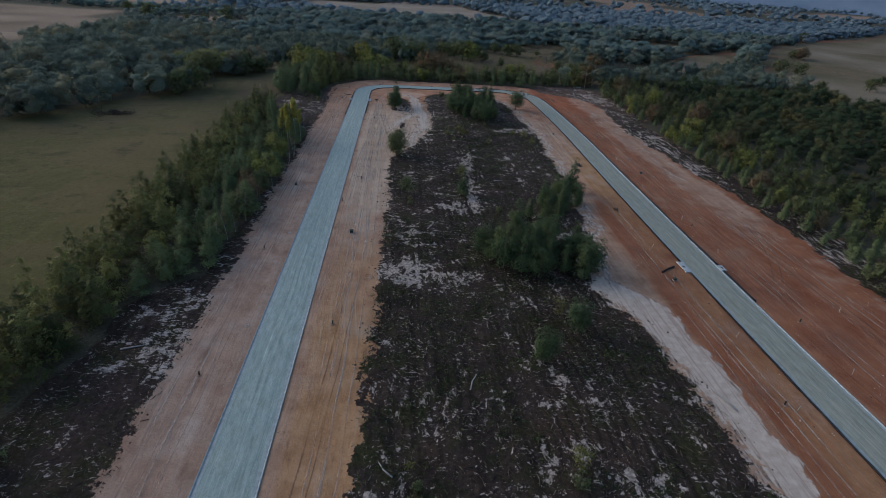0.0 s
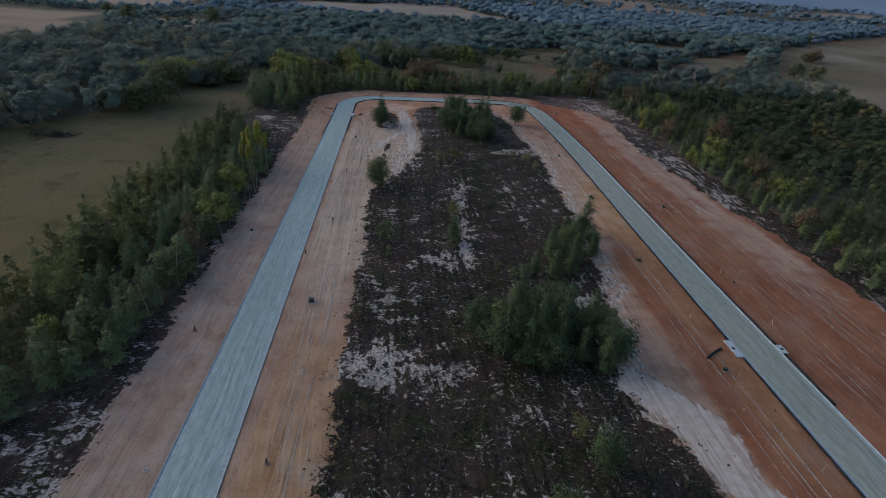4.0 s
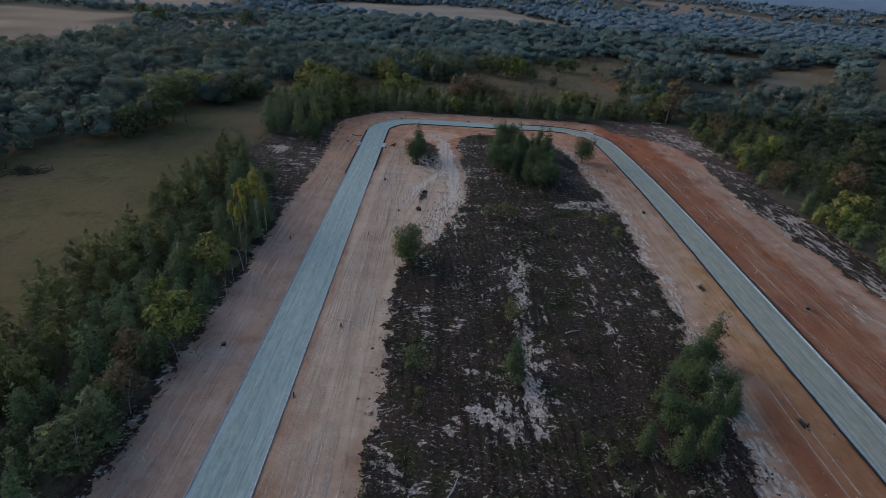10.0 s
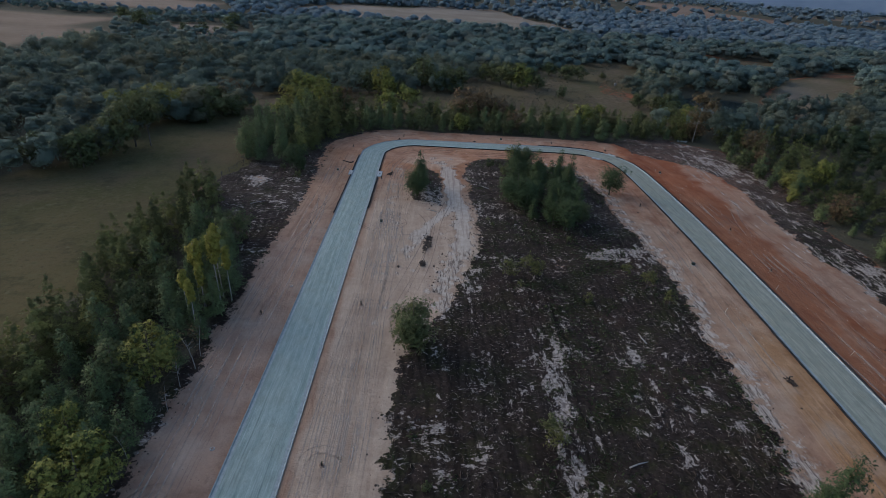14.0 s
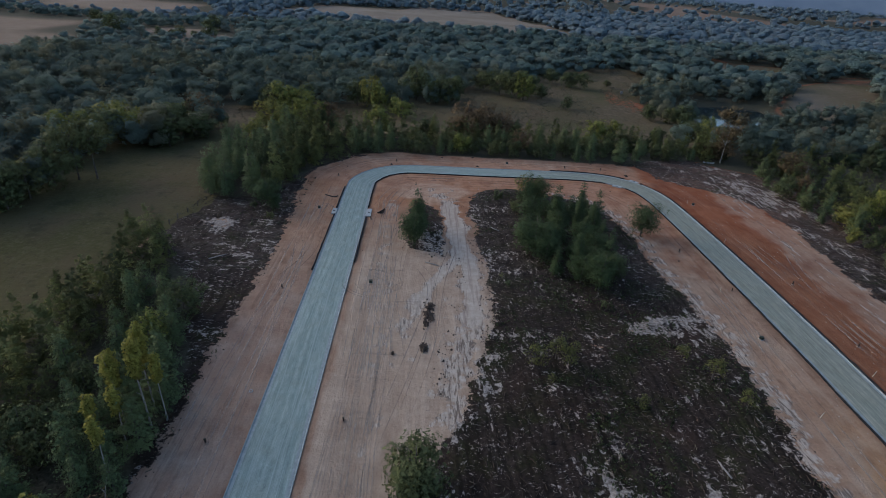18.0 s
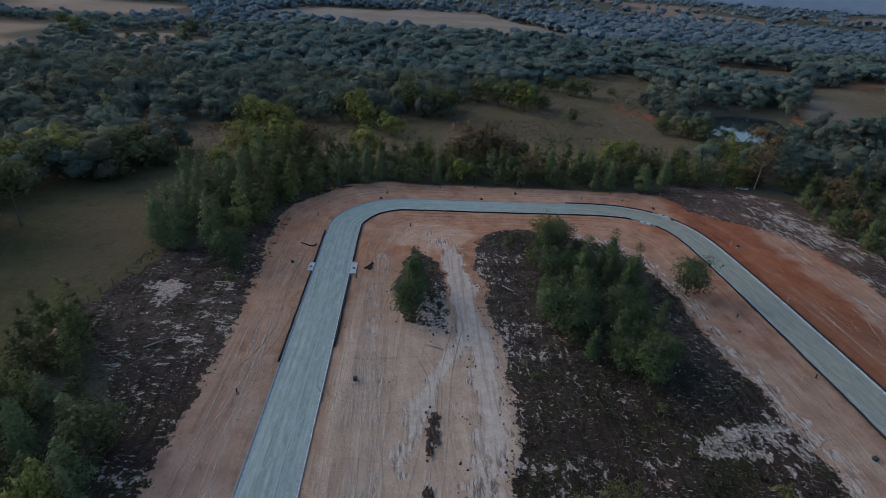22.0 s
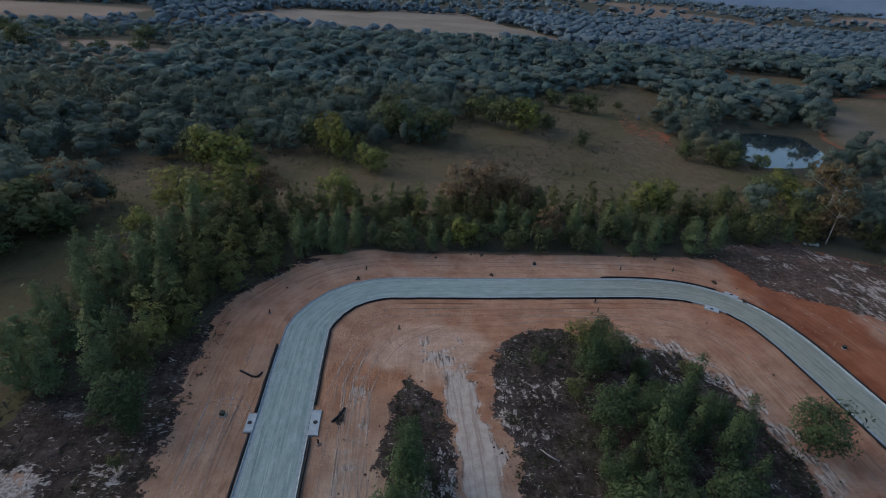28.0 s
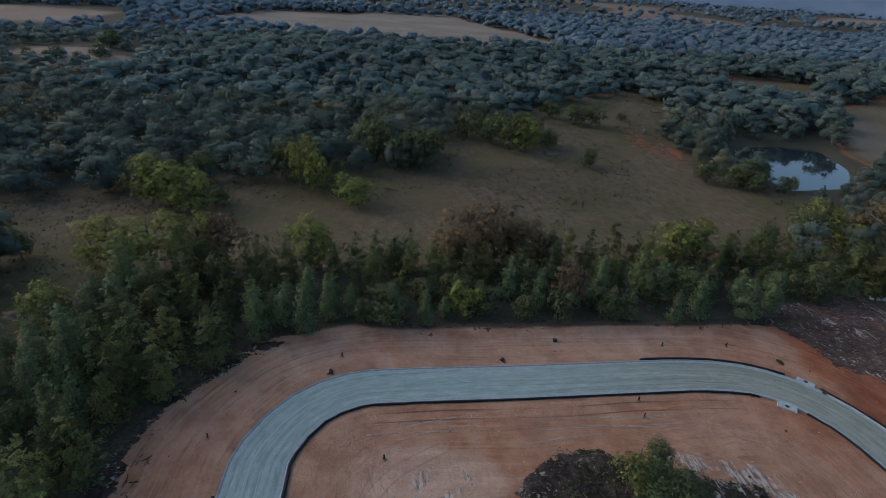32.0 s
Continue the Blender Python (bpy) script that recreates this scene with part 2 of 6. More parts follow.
def ground_material():
    n = Nodes("ground_soil", 1.0)
    n.bsdf.inputs["Specular IOR Level"].default_value = 0.06
    dirt, pale, mulch = n.attribute("soil")[:3]
    grass, red, ochre = n.attribute("cover")[:3]
    floor, gold, bare = n.attribute("floor")[:3]
    lane = n.tree.nodes.new("ShaderNodeAttribute")
    lane.attribute_name = "lane"
    lane = lane.outputs["Vector"]
    bend = n.tree.nodes.new("ShaderNodeVectorMath")
    bend.operation = "MULTIPLY_ADD"
    n.put(bend.inputs[0], n.node("TexNoise", Scale=0.035, Detail=2.0, Vector=n.where()).outputs["Color"])
    bend.inputs[1].default_value = (0, 3.0, 0)
    n.put(bend.inputs[2], lane)
    lane = bend.outputs[0]
    less = lambda v: n.math("SUBTRACT", v, 0.5)
    big, mid, fine = n.noise(0.035, 3), n.noise(0.25, 5), n.noise(2.2, 6)
    streak = n.noise(1.0, 4, n.where((0.035, 0.5, 1), lane, 1.5), 0.62)
    scrape = n.noise(1.0, 4, n.where((0.13, 0.6, 1), lane, -9.0), 0.68)
    spot = n.tree.nodes.new("ShaderNodeSeparateXYZ")
    n.put(spot.inputs[0], n.where())
    sx, sy = spot.outputs[0], spot.outputs[1]
    # bare soil: beige, red clay and ochre, scraped along the road
    beige = n.mix(n.ramp(mid, 0.3, 0.7), (0.228, 0.146, 0.107), (0.318, 0.218, 0.163))
    clay = n.mix(n.ramp(mid, 0.3, 0.72), (0.160, 0.060, 0.030), (0.236, 0.105, 0.056))
    yellow = n.mix(n.ramp(mid, 0.3, 0.7), (0.242, 0.138, 0.068), (0.325, 0.200, 0.112))
    soil = n.mix(n.ramp(n.math("ADD", red, n.math("MULTIPLY", less(big), 0.9)), 0.25, 0.75), beige, clay)
    soil = n.mix(n.ramp(n.math("ADD", ochre, n.math("MULTIPLY", less(big), 0.7)), 0.25, 0.75), soil, yellow)
    soil = n.mix(n.ramp(streak, 0.5, 0.74, 0.0, 0.55), soil, n.mix(0.5, soil, (0.40, 0.335, 0.285)))
    soil = n.mix(n.ramp(scrape, 0.46, 0.30, 0.0, 0.5), soil, (0.125, 0.072, 0.047))
    soil = n.mix(n.ramp(n.noise(0.6, 6, None, 0.7), 0.46, 0.32, 0.0, 0.5), soil, n.mix(0.5, soil, (0.09, 0.055, 0.035)))
    soil = n.mix(n.ramp(n.noise(0.8, 6, None, 0.7), 0.56, 0.70, 0.0, 0.4), soil, n.mix(0.5, soil, (0.42, 0.33, 0.26)))
    # thin tracks that run with the road, and scuffs across
    driven = n.ramp(n.noise(0.045, 3), 0.42, 0.62, 0.06, 0.5)
    soil = n.mix(n.math("MULTIPLY", driven, n.ramp(n.noise(1.0, 4, n.where((0.016, 1.3, 1), lane, 1.2), 0.66), 0.54, 0.64, 0.0, 0.8)), soil, (0.40, 0.305, 0.232))
    soil = n.mix(n.math("MULTIPLY", driven, n.ramp(n.noise(1.0, 4, n.where((0.02, 1.5, 4), lane, -1.6), 0.66), 0.55, 0.65, 0.0, 0.8)), soil, (0.135, 0.082, 0.055))
    soil = n.mix(n.ramp(n.noise(1.0, 5, n.where((0.5, 0.12, 6), lane, 12.0), 0.7), 0.6, 0.7, 0.0, 0.22), soil, (0.14, 0.088, 0.06))
    soil = n.mix(n.ramp(n.noise(0.09, 4), 0.56, 0.7, 0.0, 0.5), soil, (0.30, 0.24, 0.20))
    soil = n.mix(n.ramp(n.noise(3.2, 5), 0.64, 0.72, 0.0, 0.6), soil, (0.085, 0.06, 0.045))
    soil = n.mix(n.ramp(n.math("ADD", bare, n.math("MULTIPLY", less(n.noise(0.16, 5)), 1.2)), 0.25, 0.75, 0.0, 0.88), soil, n.mix(n.ramp(n.math("ADD", n.math("MULTIPLY", streak, 0.5), n.math("MULTIPLY", n.noise(0.3, 6, None, 0.7), 0.5)), 0.34, 0.66), (0.26, 0.198, 0.160), (0.42, 0.342, 0.284)))
    soil = n.mix(n.math("MULTIPLY", n.ramp(n.noise(0.045, 4, None, 0.6), 0.55, 0.68, 0.0, 0.8), n.ramp(red, 0.5, 0.75)), soil, (0.115, 0.045, 0.03))
    speck = n.noise(4.5, 8, None, 0.85)
    crumb = n.noise(0.9, 7, n.where((1, 1, 1), lane), 0.8)
    soil = n.mix(1.0, soil, n.mix(n.ramp(speck, 0.34, 0.66), (0.91, 0.905, 0.90), (1.085, 1.09, 1.095)), "MULTIPLY")
    soil = n.mix(1.0, soil, n.mix(n.ramp(crumb, 0.34, 0.66), (0.915, 0.91, 0.905), (1.085, 1.09, 1.095)), "MULTIPLY")
    soil = n.mix(1.0, soil, (1.045, 0.965, 0.835), "MULTIPLY")
    soil = n.mix(n.ramp(red, 0.42, 0.8, 0.0, 0.5), soil, n.mix(n.ramp(n.noise(0.18, 6, n.where((1.0, 0.4, 1)), 0.7), 0.35, 0.65), (0.130, 0.046, 0.024), (0.230, 0.108, 0.060)))
    soil = n.mix(n.ramp(n.math("ADD", sy, n.math("MULTIPLY", less(big), 60.0)), 228.0, 286.0), soil, n.mix(1.0, soil, (1.11, 0.965, 0.90), "MULTIPLY"))
    soil = n.mix(n.math("MULTIPLY", n.ramp(sx, -22.0, -25.0), n.ramp(n.math("ADD", sy, n.math("MULTIPLY", less(big), 50.0)), 250.0, 205.0)), soil, n.mix(1.0, soil, (0.95, 0.985, 1.06), "MULTIPLY"))
    # pale washed sand
    sand = n.mix(n.ramp(n.noise(0.7, 6, None, 0.7), 0.3, 0.7), (0.345, 0.285, 0.225), (0.475, 0.400, 0.325))
    sand = n.mix(n.ramp(n.noise(1.0, 4, n.where((1.6, 0.05, 1), turn=4.0), 0.7), 0.50, 0.60, 0.0, 0.7), sand, (0.27, 0.205, 0.165))
    loose = n.ramp(pale, 0.92, 0.6)
    sand = n.mix(n.math("MULTIPLY", loose, n.ramp(n.noise(1.0, 6, n.where((1.9, 0.32, 1)), 0.72), 0.485, 0.56, 0.0, 0.85)), sand, (0.085, 0.062, 0.05))
    edge = n.math("ADD", n.math("MULTIPLY", less(n.noise(0.35, 6, None, 0.65)), 2.0), n.math("MULTIPLY", less(n.noise(2.0, 4)), 0.5))
    long = n.math("MULTIPLY", less(n.noise(1.0, 6, n.where((0.55, 0.07, 1), turn=-2.0), 0.72)), 3.2)
    torn = n.node("Mix", Factor=n.ramp(sx, 80.0, 86.0))
    n.put(torn.inputs[2], edge), n.put(torn.inputs[3], n.math("ADD", long, n.math("MULTIPLY", edge, 0.45)))
    soil = n.mix(n.ramp(n.math("ADD", pale, torn.outputs[0]), 0.42, 0.66, 0.0, 0.88), soil, sand)
    # shredded brush with sand showing between
    fleck, strip = n.attribute("brush")[:2]
    upright = n.noise(1.0, 8, n.where((0.85, 0.48, 1), turn=4.0), 0.72, 0.5)
    level = n.noise(1.0, 8, n.where((0.45, 0.85, 1), turn=8.0), 0.72, 0.5)
    drawn = n.noise(1.0, 8, n.where((0.9, 0.22, 1), turn=-2.0), 0.68, 0.8)
    turned = n.math("MULTIPLY", n.ramp(n.math("ADD", sx, n.math("MULTIPLY", less(big), 30.0)), 16.0, 6.0), n.ramp(sy, 168.0, 150.0))
    turned = n.math("MAXIMUM", n.math("MULTIPLY", turned, n.ramp(sy, 95.0, 112.0)), n.ramp(sx, -30.0, -34.0))
    blend = n.node("Mix", Factor=turned)
    n.put(blend.inputs[2], upright), n.put(blend.inputs[3], level)
    slope = n.node("Mix", Factor=n.ramp(sx, 78.0, 84.0))
    n.put(slope.inputs[2], blend.outputs[0]), n.put(slope.inputs[3], drawn)
    chips = n.math("ADD", slope.outputs[0], n.math("MULTIPLY", less(n.noise(2.6, 6, None, 0.8)), 0.24))
    # furrows left by the machine: darker rows in the colour, no relief
    wave = n.math("ADD", n.math("MULTIPLY", sx, 4.2), n.math("ADD", n.math("MULTIPLY", sy, 0.18), n.math("MULTIPLY", less(n.noise(0.1, 3)), 14.0)))
    furrow = n.math("MULTIPLY", n.math("SINE", wave), n.ramp(n.noise(0.045, 3), 0.42, 0.58, 0.15, 1.0))
    rows = n.noise(1.0, 3, n.where((0.42, 0.02, 1), turn=3.0), 0.6)
    dark = n.mix(n.ramp(n.noise(1.6, 6, None, 0.72), 0.34, 0.66), (0.022, 0.017, 0.0145), (0.053, 0.041, 0.034))
    dark = n.mix(n.ramp(n.noise(0.14, 5, None, 0.7), 0.45, 0.62, 0.0, 0.85), dark, n.mix(n.ramp(fine, 0.35, 0.65), (0.018, 0.021, 0.009), (0.044, 0.046, 0.02)))
    dark = n.mix(n.ramp(n.noise(0.06, 3), 0.5, 0.68, 0.0, 0.6), dark, n.mix(n.ramp(fine, 0.35, 0.65), (0.03, 0.019, 0.015), (0.068, 0.045, 0.036)))
    dark = n.mix(n.ramp(rows, 0.5, 0.36, 0.0, 0.5), dark, (0.014, 0.011, 0.0095))
    dark = n.mix(n.ramp(furrow, 0.1, 0.9, 0.0, 0.55), dark, (0.013, 0.0105, 0.009))
    dark = n.mix(n.ramp(n.noise(0.5, 7, n.where((1.0, 0.45, 1)), 0.75), 0.54, 0.68, 0.0, 0.7), dark, n.mix(n.ramp(fine, 0.35, 0.65), (0.045, 0.035, 0.028), (0.085, 0.067, 0.054)))
    west = n.ramp(sx, -30.0, -36.0)
    dark = n.mix(n.math("MULTIPLY", west, n.ramp(n.noise(0.16, 5, None, 0.7), 0.42, 0.62, 0.0, 0.45)), dark, n.mix(n.ramp(n.noise(0.9, 6, None, 0.75), 0.35, 0.65), (0.032, 0.022, 0.018), (0.088, 0.06, 0.048)))
    east = n.math("MULTIPLY", n.ramp(sx, 74.0, 80.0), n.ramp(sy, 235.0, 280.0))
    dark = n.mix(n.math("MULTIPLY", east, n.ramp(n.noise(0.08, 5, None, 0.7), 0.36, 0.6, 0.2, 0.85)), dark, n.mix(n.ramp(n.noise(0.8, 6, None, 0.75), 0.35, 0.65), (0.075, 0.046, 0.034), (0.19, 0.124, 0.093)))
    dark = n.mix(1.0, dark, (0.85, 0.79, 0.745), "MULTIPLY")
    bleached = n.math("MULTIPLY", n.ramp(sy, 214.0, 240.0), n.ramp(n.noise(0.3, 7, None, 0.72), 0.40, 0.64, 0.05, 0.6))
    dark = n.mix(bleached, dark, n.mix(n.ramp(n.noise(1.1, 7, None, 0.75), 0.36, 0.64), (0.046, 0.034, 0.027), (0.128, 0.098, 0.080)))
    patch = n.math("ADD", n.math("MULTIPLY", less(n.noise(0.22, 4, None, 0.65)), 0.62), n.math("MULTIPLY", less(n.noise(0.05, 3, None, 0.6)), 0.28))
    show = n.math("ADD", n.math("ADD", chips, n.math("MULTIPLY", less(rows), 0.28)), patch)
    show = n.math("ADD", show, n.math("ADD", n.math("MULTIPLY", pale, 0.2), n.math("MULTIPLY", furrow, -0.03)))
    show = n.math("ADD", show, n.math("MULTIPLY", n.math("SUBTRACT", fleck, 0.42), 0.2))
    dark = n.mix(n.ramp(show, 0.638, 0.664, 0.0, 0.9), dark, n.mix(n.ramp(fine, 0.35, 0.65), (0.17, 0.135, 0.11), (0.44, 0.368, 0.31)))
    litter = n.math("ADD", n.noise(1.0, 7, n.where((1.2, 1.9, 1), turn=14.0), 0.72, 0.8), n.math("MULTIPLY", patch, 0.35))
    dark = n.mix(n.ramp(litter, 0.598, 0.618, 0.0, 0.9), dark, n.mix(n.ramp(speck, 0.4, 0.6), (0.16, 0.128, 0.106), (0.44, 0.37, 0.315)))
    brown = n.math("ADD", mulch, n.math("ADD", n.math("MULTIPLY", less(n.noise(0.5, 6, None, 0.72)), 2.6), n.math("MULTIPLY", less(n.noise(2.4, 3)), 0.5)))
    soil = n.mix(n.ramp(brown, 0.44, 0.56), soil, dark)
    # pasture and meadow
    blade = n.noise(1.4, 6)
    sward = n.mix(n.ramp(n.noise(0.02, 4), 0.35, 0.65), (0.064, 0.060, 0.020), (0.108, 0.083, 0.036))
    sward = n.mix(n.ramp(n.noise(0.05, 5, None, 0.65), 0.45, 0.7, 0.0, 0.7), sward, (0.10, 0.07, 0.038))
    sward = n.mix(n.ramp(n.noise(0.3, 6, None, 0.75), 0.5, 0.64, 0.0, 0.55), sward, (0.108, 0.098, 0.044))
    sward = n.mix(n.ramp(blade, 0.4, 0.75, 0.0, 0.6), sward, (0.10, 0.083, 0.04))
    sward = n.mix(n.ramp(n.noise(0.12, 6, None, 0.65), 0.52, 0.68, 0.0, 0.55), sward, (0.038, 0.038, 0.017))
    sward = n.mix(n.ramp(n.noise(0.45, 5, None, 0.6), 0.62, 0.7, 0.0, 0.5), sward, (0.118, 0.11, 0.056))
    sward = n.mix(n.ramp(n.noise(0.8, 6, None, 0.8), 0.5, 0.66, 0.0, 0.45), sward, (0.034, 0.034, 0.014))
    tawny = n.mix(n.ramp(n.noise(0.5, 6, n.where((1.0, 0.5, 1)), 0.75), 0.36, 0.64), (0.080, 0.059, 0.030), (0.160, 0.118, 0.068))
    sward = n.mix(n.math("MULTIPLY", n.ramp(sy, 318.0, 340.0), n.ramp(n.noise(0.03, 5, None, 0.65), 0.40, 0.62, 0.1, 0.7)), sward, tawny)
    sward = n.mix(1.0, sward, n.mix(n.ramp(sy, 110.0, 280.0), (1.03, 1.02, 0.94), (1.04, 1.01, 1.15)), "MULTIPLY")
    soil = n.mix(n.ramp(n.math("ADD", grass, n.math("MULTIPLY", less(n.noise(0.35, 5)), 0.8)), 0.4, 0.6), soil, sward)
    soil = n.mix(n.ramp(floor, 0.3, 0.7), soil, n.mix(n.ramp(fine, 0.3, 0.7), (0.042, 0.041, 0.026), (0.082, 0.070, 0.046)))
    ripe = n.mix(n.ramp(n.noise(0.012, 5), 0.35, 0.65), (0.178, 0.14, 0.102), (0.225, 0.182, 0.138))
    soil = n.mix(n.ramp(gold, 0.3, 0.7), soil, n.mix(n.ramp(n.noise(0.05, 5), 0.55, 0.7, 0.0, 0.5), ripe, (0.14, 0.12, 0.07)))
    n.bump(n.math("ADD", n.math("MULTIPLY", fine, 0.6), n.math("ADD", streak, chips)), 0.65, 0.25)
    return n.colour(soil)


def road_material():
    n = Nodes("road_base", 0.9)
    lane = n.tree.nodes.new("ShaderNodeAttribute")
    lane.attribute_name = "lane"
    lane = lane.outputs["Vector"]
    bend = n.tree.nodes.new("ShaderNodeVectorMath")
    bend.operation = "MULTIPLY_ADD"
    n.put(bend.inputs[0], n.node("TexNoise", Scale=0.035, Detail=2.0, Vector=n.where()).outputs["Color"])
    bend.inputs[1].default_value = (0, 1.6, 0)
    n.put(bend.inputs[2], lane)
    lane = bend.outputs[0]
    streak = n.noise(1.0, 6, n.where((0.02, 1.6, 1), lane), 0.65)
    fine, mid = n.noise(5.0, 6), n.noise(0.3, 5)
    col = n.mix(n.ramp(streak, 0.3, 0.7), (0.19, 0.235, 0.235), (0.285, 0.325, 0.32))
    col = n.mix(n.ramp(mid, 0.4, 0.7, 0.0, 0.5), col, (0.235, 0.255, 0.235))
    col = n.mix(n.ramp(n.noise(1.0, 5, n.where((0.05, 3.5, 1), lane)), 0.55, 0.7, 0.0, 0.6), col, (0.37, 0.41, 0.41))
    col = n.mix(n.ramp(n.noise(1.0, 5, n.where((0.03, 2.2, 3), lane), 0.6), 0.44, 0.3, 0.0, 0.6), col, (0.14, 0.17, 0.165))
    col = n.mix(n.ramp(fine, 0.6, 0.8, 0.0, 0.35), col, (0.13, 0.155, 0.155))
    col = n.mix(1.0, col, n.mix(n.ramp(n.noise(1.0, 7, n.where((0.3, 1.2, 1), lane), 0.8), 0.34, 0.66), (0.80, 0.82, 0.82), (1.18, 1.17, 1.16)), "MULTIPLY")
    col = n.mix(1.0, col, n.mix(n.ramp(n.noise(6.0, 6, None, 0.85), 0.34, 0.66), (0.84, 0.84, 0.84), (1.15, 1.15, 1.15)), "MULTIPLY")
    col = n.mix(n.ramp(n.noise(1.0, 2, n.where((0.006, 2.6, 2), lane), 0.6), 0.57, 0.63, 0.0, 0.5), col, (0.135, 0.17, 0.17))
    col = n.mix(n.ramp(n.noise(1.0, 2, n.where((0.006, 2.6, 7), lane), 0.6), 0.58, 0.64, 0.0, 0.45), col, (0.40, 0.44, 0.44))
    n.bump(n.math("ADD", fine, streak), 0.3, 0.05)
    apart = n.tree.nodes.new("ShaderNodeSeparateXYZ")
    n.put(apart.inputs[0], n.where())
    col = n.mix(1.0, col, n.mix(n.ramp(apart.outputs[0], 10.0, 62.0), (0.97, 0.98, 0.885), (0.90, 0.785, 0.63)), "MULTIPLY")
    return n.colour(col)


GROUND, ROAD = ground_material(), road_material()
CONCRETE = simple("kerb_concrete", (0.215, 0.235, 0.225), (0.31, 0.33, 0.315), 1.5, 0.85)
SLAB = simple("inlet_concrete", (0.26, 0.275, 0.275), (0.36, 0.375, 0.37), 2.0, 0.8)
BLACK = simple("black_fabric", (0.008, 0.008, 0.009), (0.022, 0.02, 0.02), 3.0, 0.8)
IRON = simple("cast_iron", (0.02, 0.02, 0.02), (0.05, 0.045, 0.04), 6.0, 0.6, metal=0.6)
GREEN = simple("green_plastic", (0.016, 0.021, 0.014), (0.028, 0.034, 0.022), 4.0, 0.5)
WOOD = simple("stake_wood", (0.3, 0.26, 0.2), (0.5, 0.46, 0.38), 8.0, 0.85)
DEBRIS = simple("dark_debris", (0.028, 0.02, 0.016), (0.07, 0.05, 0.036), 3.0, 0.95)
BARK = simple("bark", (0.07, 0.055, 0.045), (0.15, 0.125, 0.105), 4.0, 0.95, 0.6)
PALE_BARK = simple("pale_bark", (0.2, 0.18, 0.16), (0.34, 0.31, 0.28), 4.0, 0.9, 0.5)
STRAW = simple("dry_stalks", (0.07, 0.06, 0.042), (0.14, 0.12, 0.085), 2.0, 0.9)
PINE = leaf_material("pine_needles", (0.098, 0.124, 0.056), (0.152, 0.184, 0.080), (0.202, 0.213, 0.080))
OAK = leaf_material("oak_leaves", (0.083, 0.099, 0.043), (0.128, 0.142, 0.059), (0.172, 0.158, 0.056))
THICK = leaf_material("thicket_leaves", (0.058, 0.082, 0.036), (0.092, 0.120, 0.050), (0.140, 0.136, 0.048))
LIME = leaf_material("yellowing_leaves", (0.137, 0.158, 0.039), (0.252, 0.247, 0.060), (0.294, 0.215, 0.066))
YELLOW = leaf_material("bright_yellow_leaves", (0.24, 0.225, 0.045), (0.37, 0.32, 0.065), (0.37, 0.27, 0.07))
SAPLING = leaf_material("sapling_leaves", (0.10, 0.108, 0.034), (0.17, 0.166, 0.050), (0.19, 0.165, 0.055))
RUST = leaf_material("rust_leaves", (0.123, 0.084, 0.044), (0.202, 0.134, 0.070), (0.134, 0.123, 0.058))
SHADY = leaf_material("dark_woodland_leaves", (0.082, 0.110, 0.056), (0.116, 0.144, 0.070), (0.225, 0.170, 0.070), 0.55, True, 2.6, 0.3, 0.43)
# valley side: leaf colour lightened and blued in place of haze
MISTY = leaf_material("hazed_woodland_leaves", (0.194, 0.260, 0.232), (0.226, 0.300, 0.262), (0.326, 0.310, 0.224), 0.55, True, 1.8, 0.2, 0.4)
# west and valley woods: paled and slightly blued, haze held in the colour
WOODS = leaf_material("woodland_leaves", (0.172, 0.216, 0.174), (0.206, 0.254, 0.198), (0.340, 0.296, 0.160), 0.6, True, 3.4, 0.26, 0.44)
BELT = leaf_material("belt_needles", (0.115, 0.132, 0.054), (0.174, 0.195, 0.077), (0.205, 0.199, 0.067), 0.6, True, 3.5)
# farthest woods: blue air haze painted into the leaf colour
HAZY = leaf_material("blue_hazed_leaves", (0.240, 0.314, 0.354), (0.272, 0.350, 0.386), (0.322, 0.336, 0.346), 0.5, True, 1.3, 0.14, 0.36)
LOOSE = simple("loose_soil", (0.15, 0.095, 0.065), (0.24, 0.165, 0.12), 3.0, 0.95)

# ---- the plan ----
CENTRE = spline([(-19.5, -260), (-19.5, -120), (-19.5, 0), (-19.5, 90), (-19.5, 180), (-19.4, 250), (-19.4, 276), (-18.6, 283.5), (-14.2, 290.6), (-7.8, 294.3), (-0.5, 295.0), (18, 295.2),
                 (38, 295.7), (49, 295.8), (57, 294.6), (63.2, 291.2), (67.4, 285.4), (69.4, 278), (70.3, 265), (70.9, 240), (70.8, 205), (69.4, 150), (68.3, 90), (67.8, 30), (67.4, -100), (67.4, -260)], 3.0)
ALONG = np.r_[0, np.cumsum(np.linalg.norm(np.diff(CENTRE, axis=0), axis=1))]
HALF = 3.85

BLOCK = [(-6, -60), (-6, 65), (-5, 100), (-4.5, 160), (-4, 172), (2.4, 184), (6, 194), (9.2, 204), (11.4, 216), (12.3, 228), (11.4, 242), (10.8, 254), (10.6, 266), (12.5, 276), (20.4, 282), (34, 279), (47, 275), (52, 266), (53.5, 250),
         (54, 230), (55.5, 208), (54, 186), (53.5, 160), (52, 145), (50, 125), (48, 111), (44, 95), (43, 88), (46, 78), (47.5, 65), (48.5, 52), (49, 40), (49, -60)]
ISLAND = [(-7.5, 252), (-6.4, 257), (-5, 263), (-3.6, 267), (-1.5, 269.5), (0.8, 266), (4.4, 262), (5.4, 254), (5.2, 244), (3.9, 233), (1.4, 238), (-4.5, 239.5)]
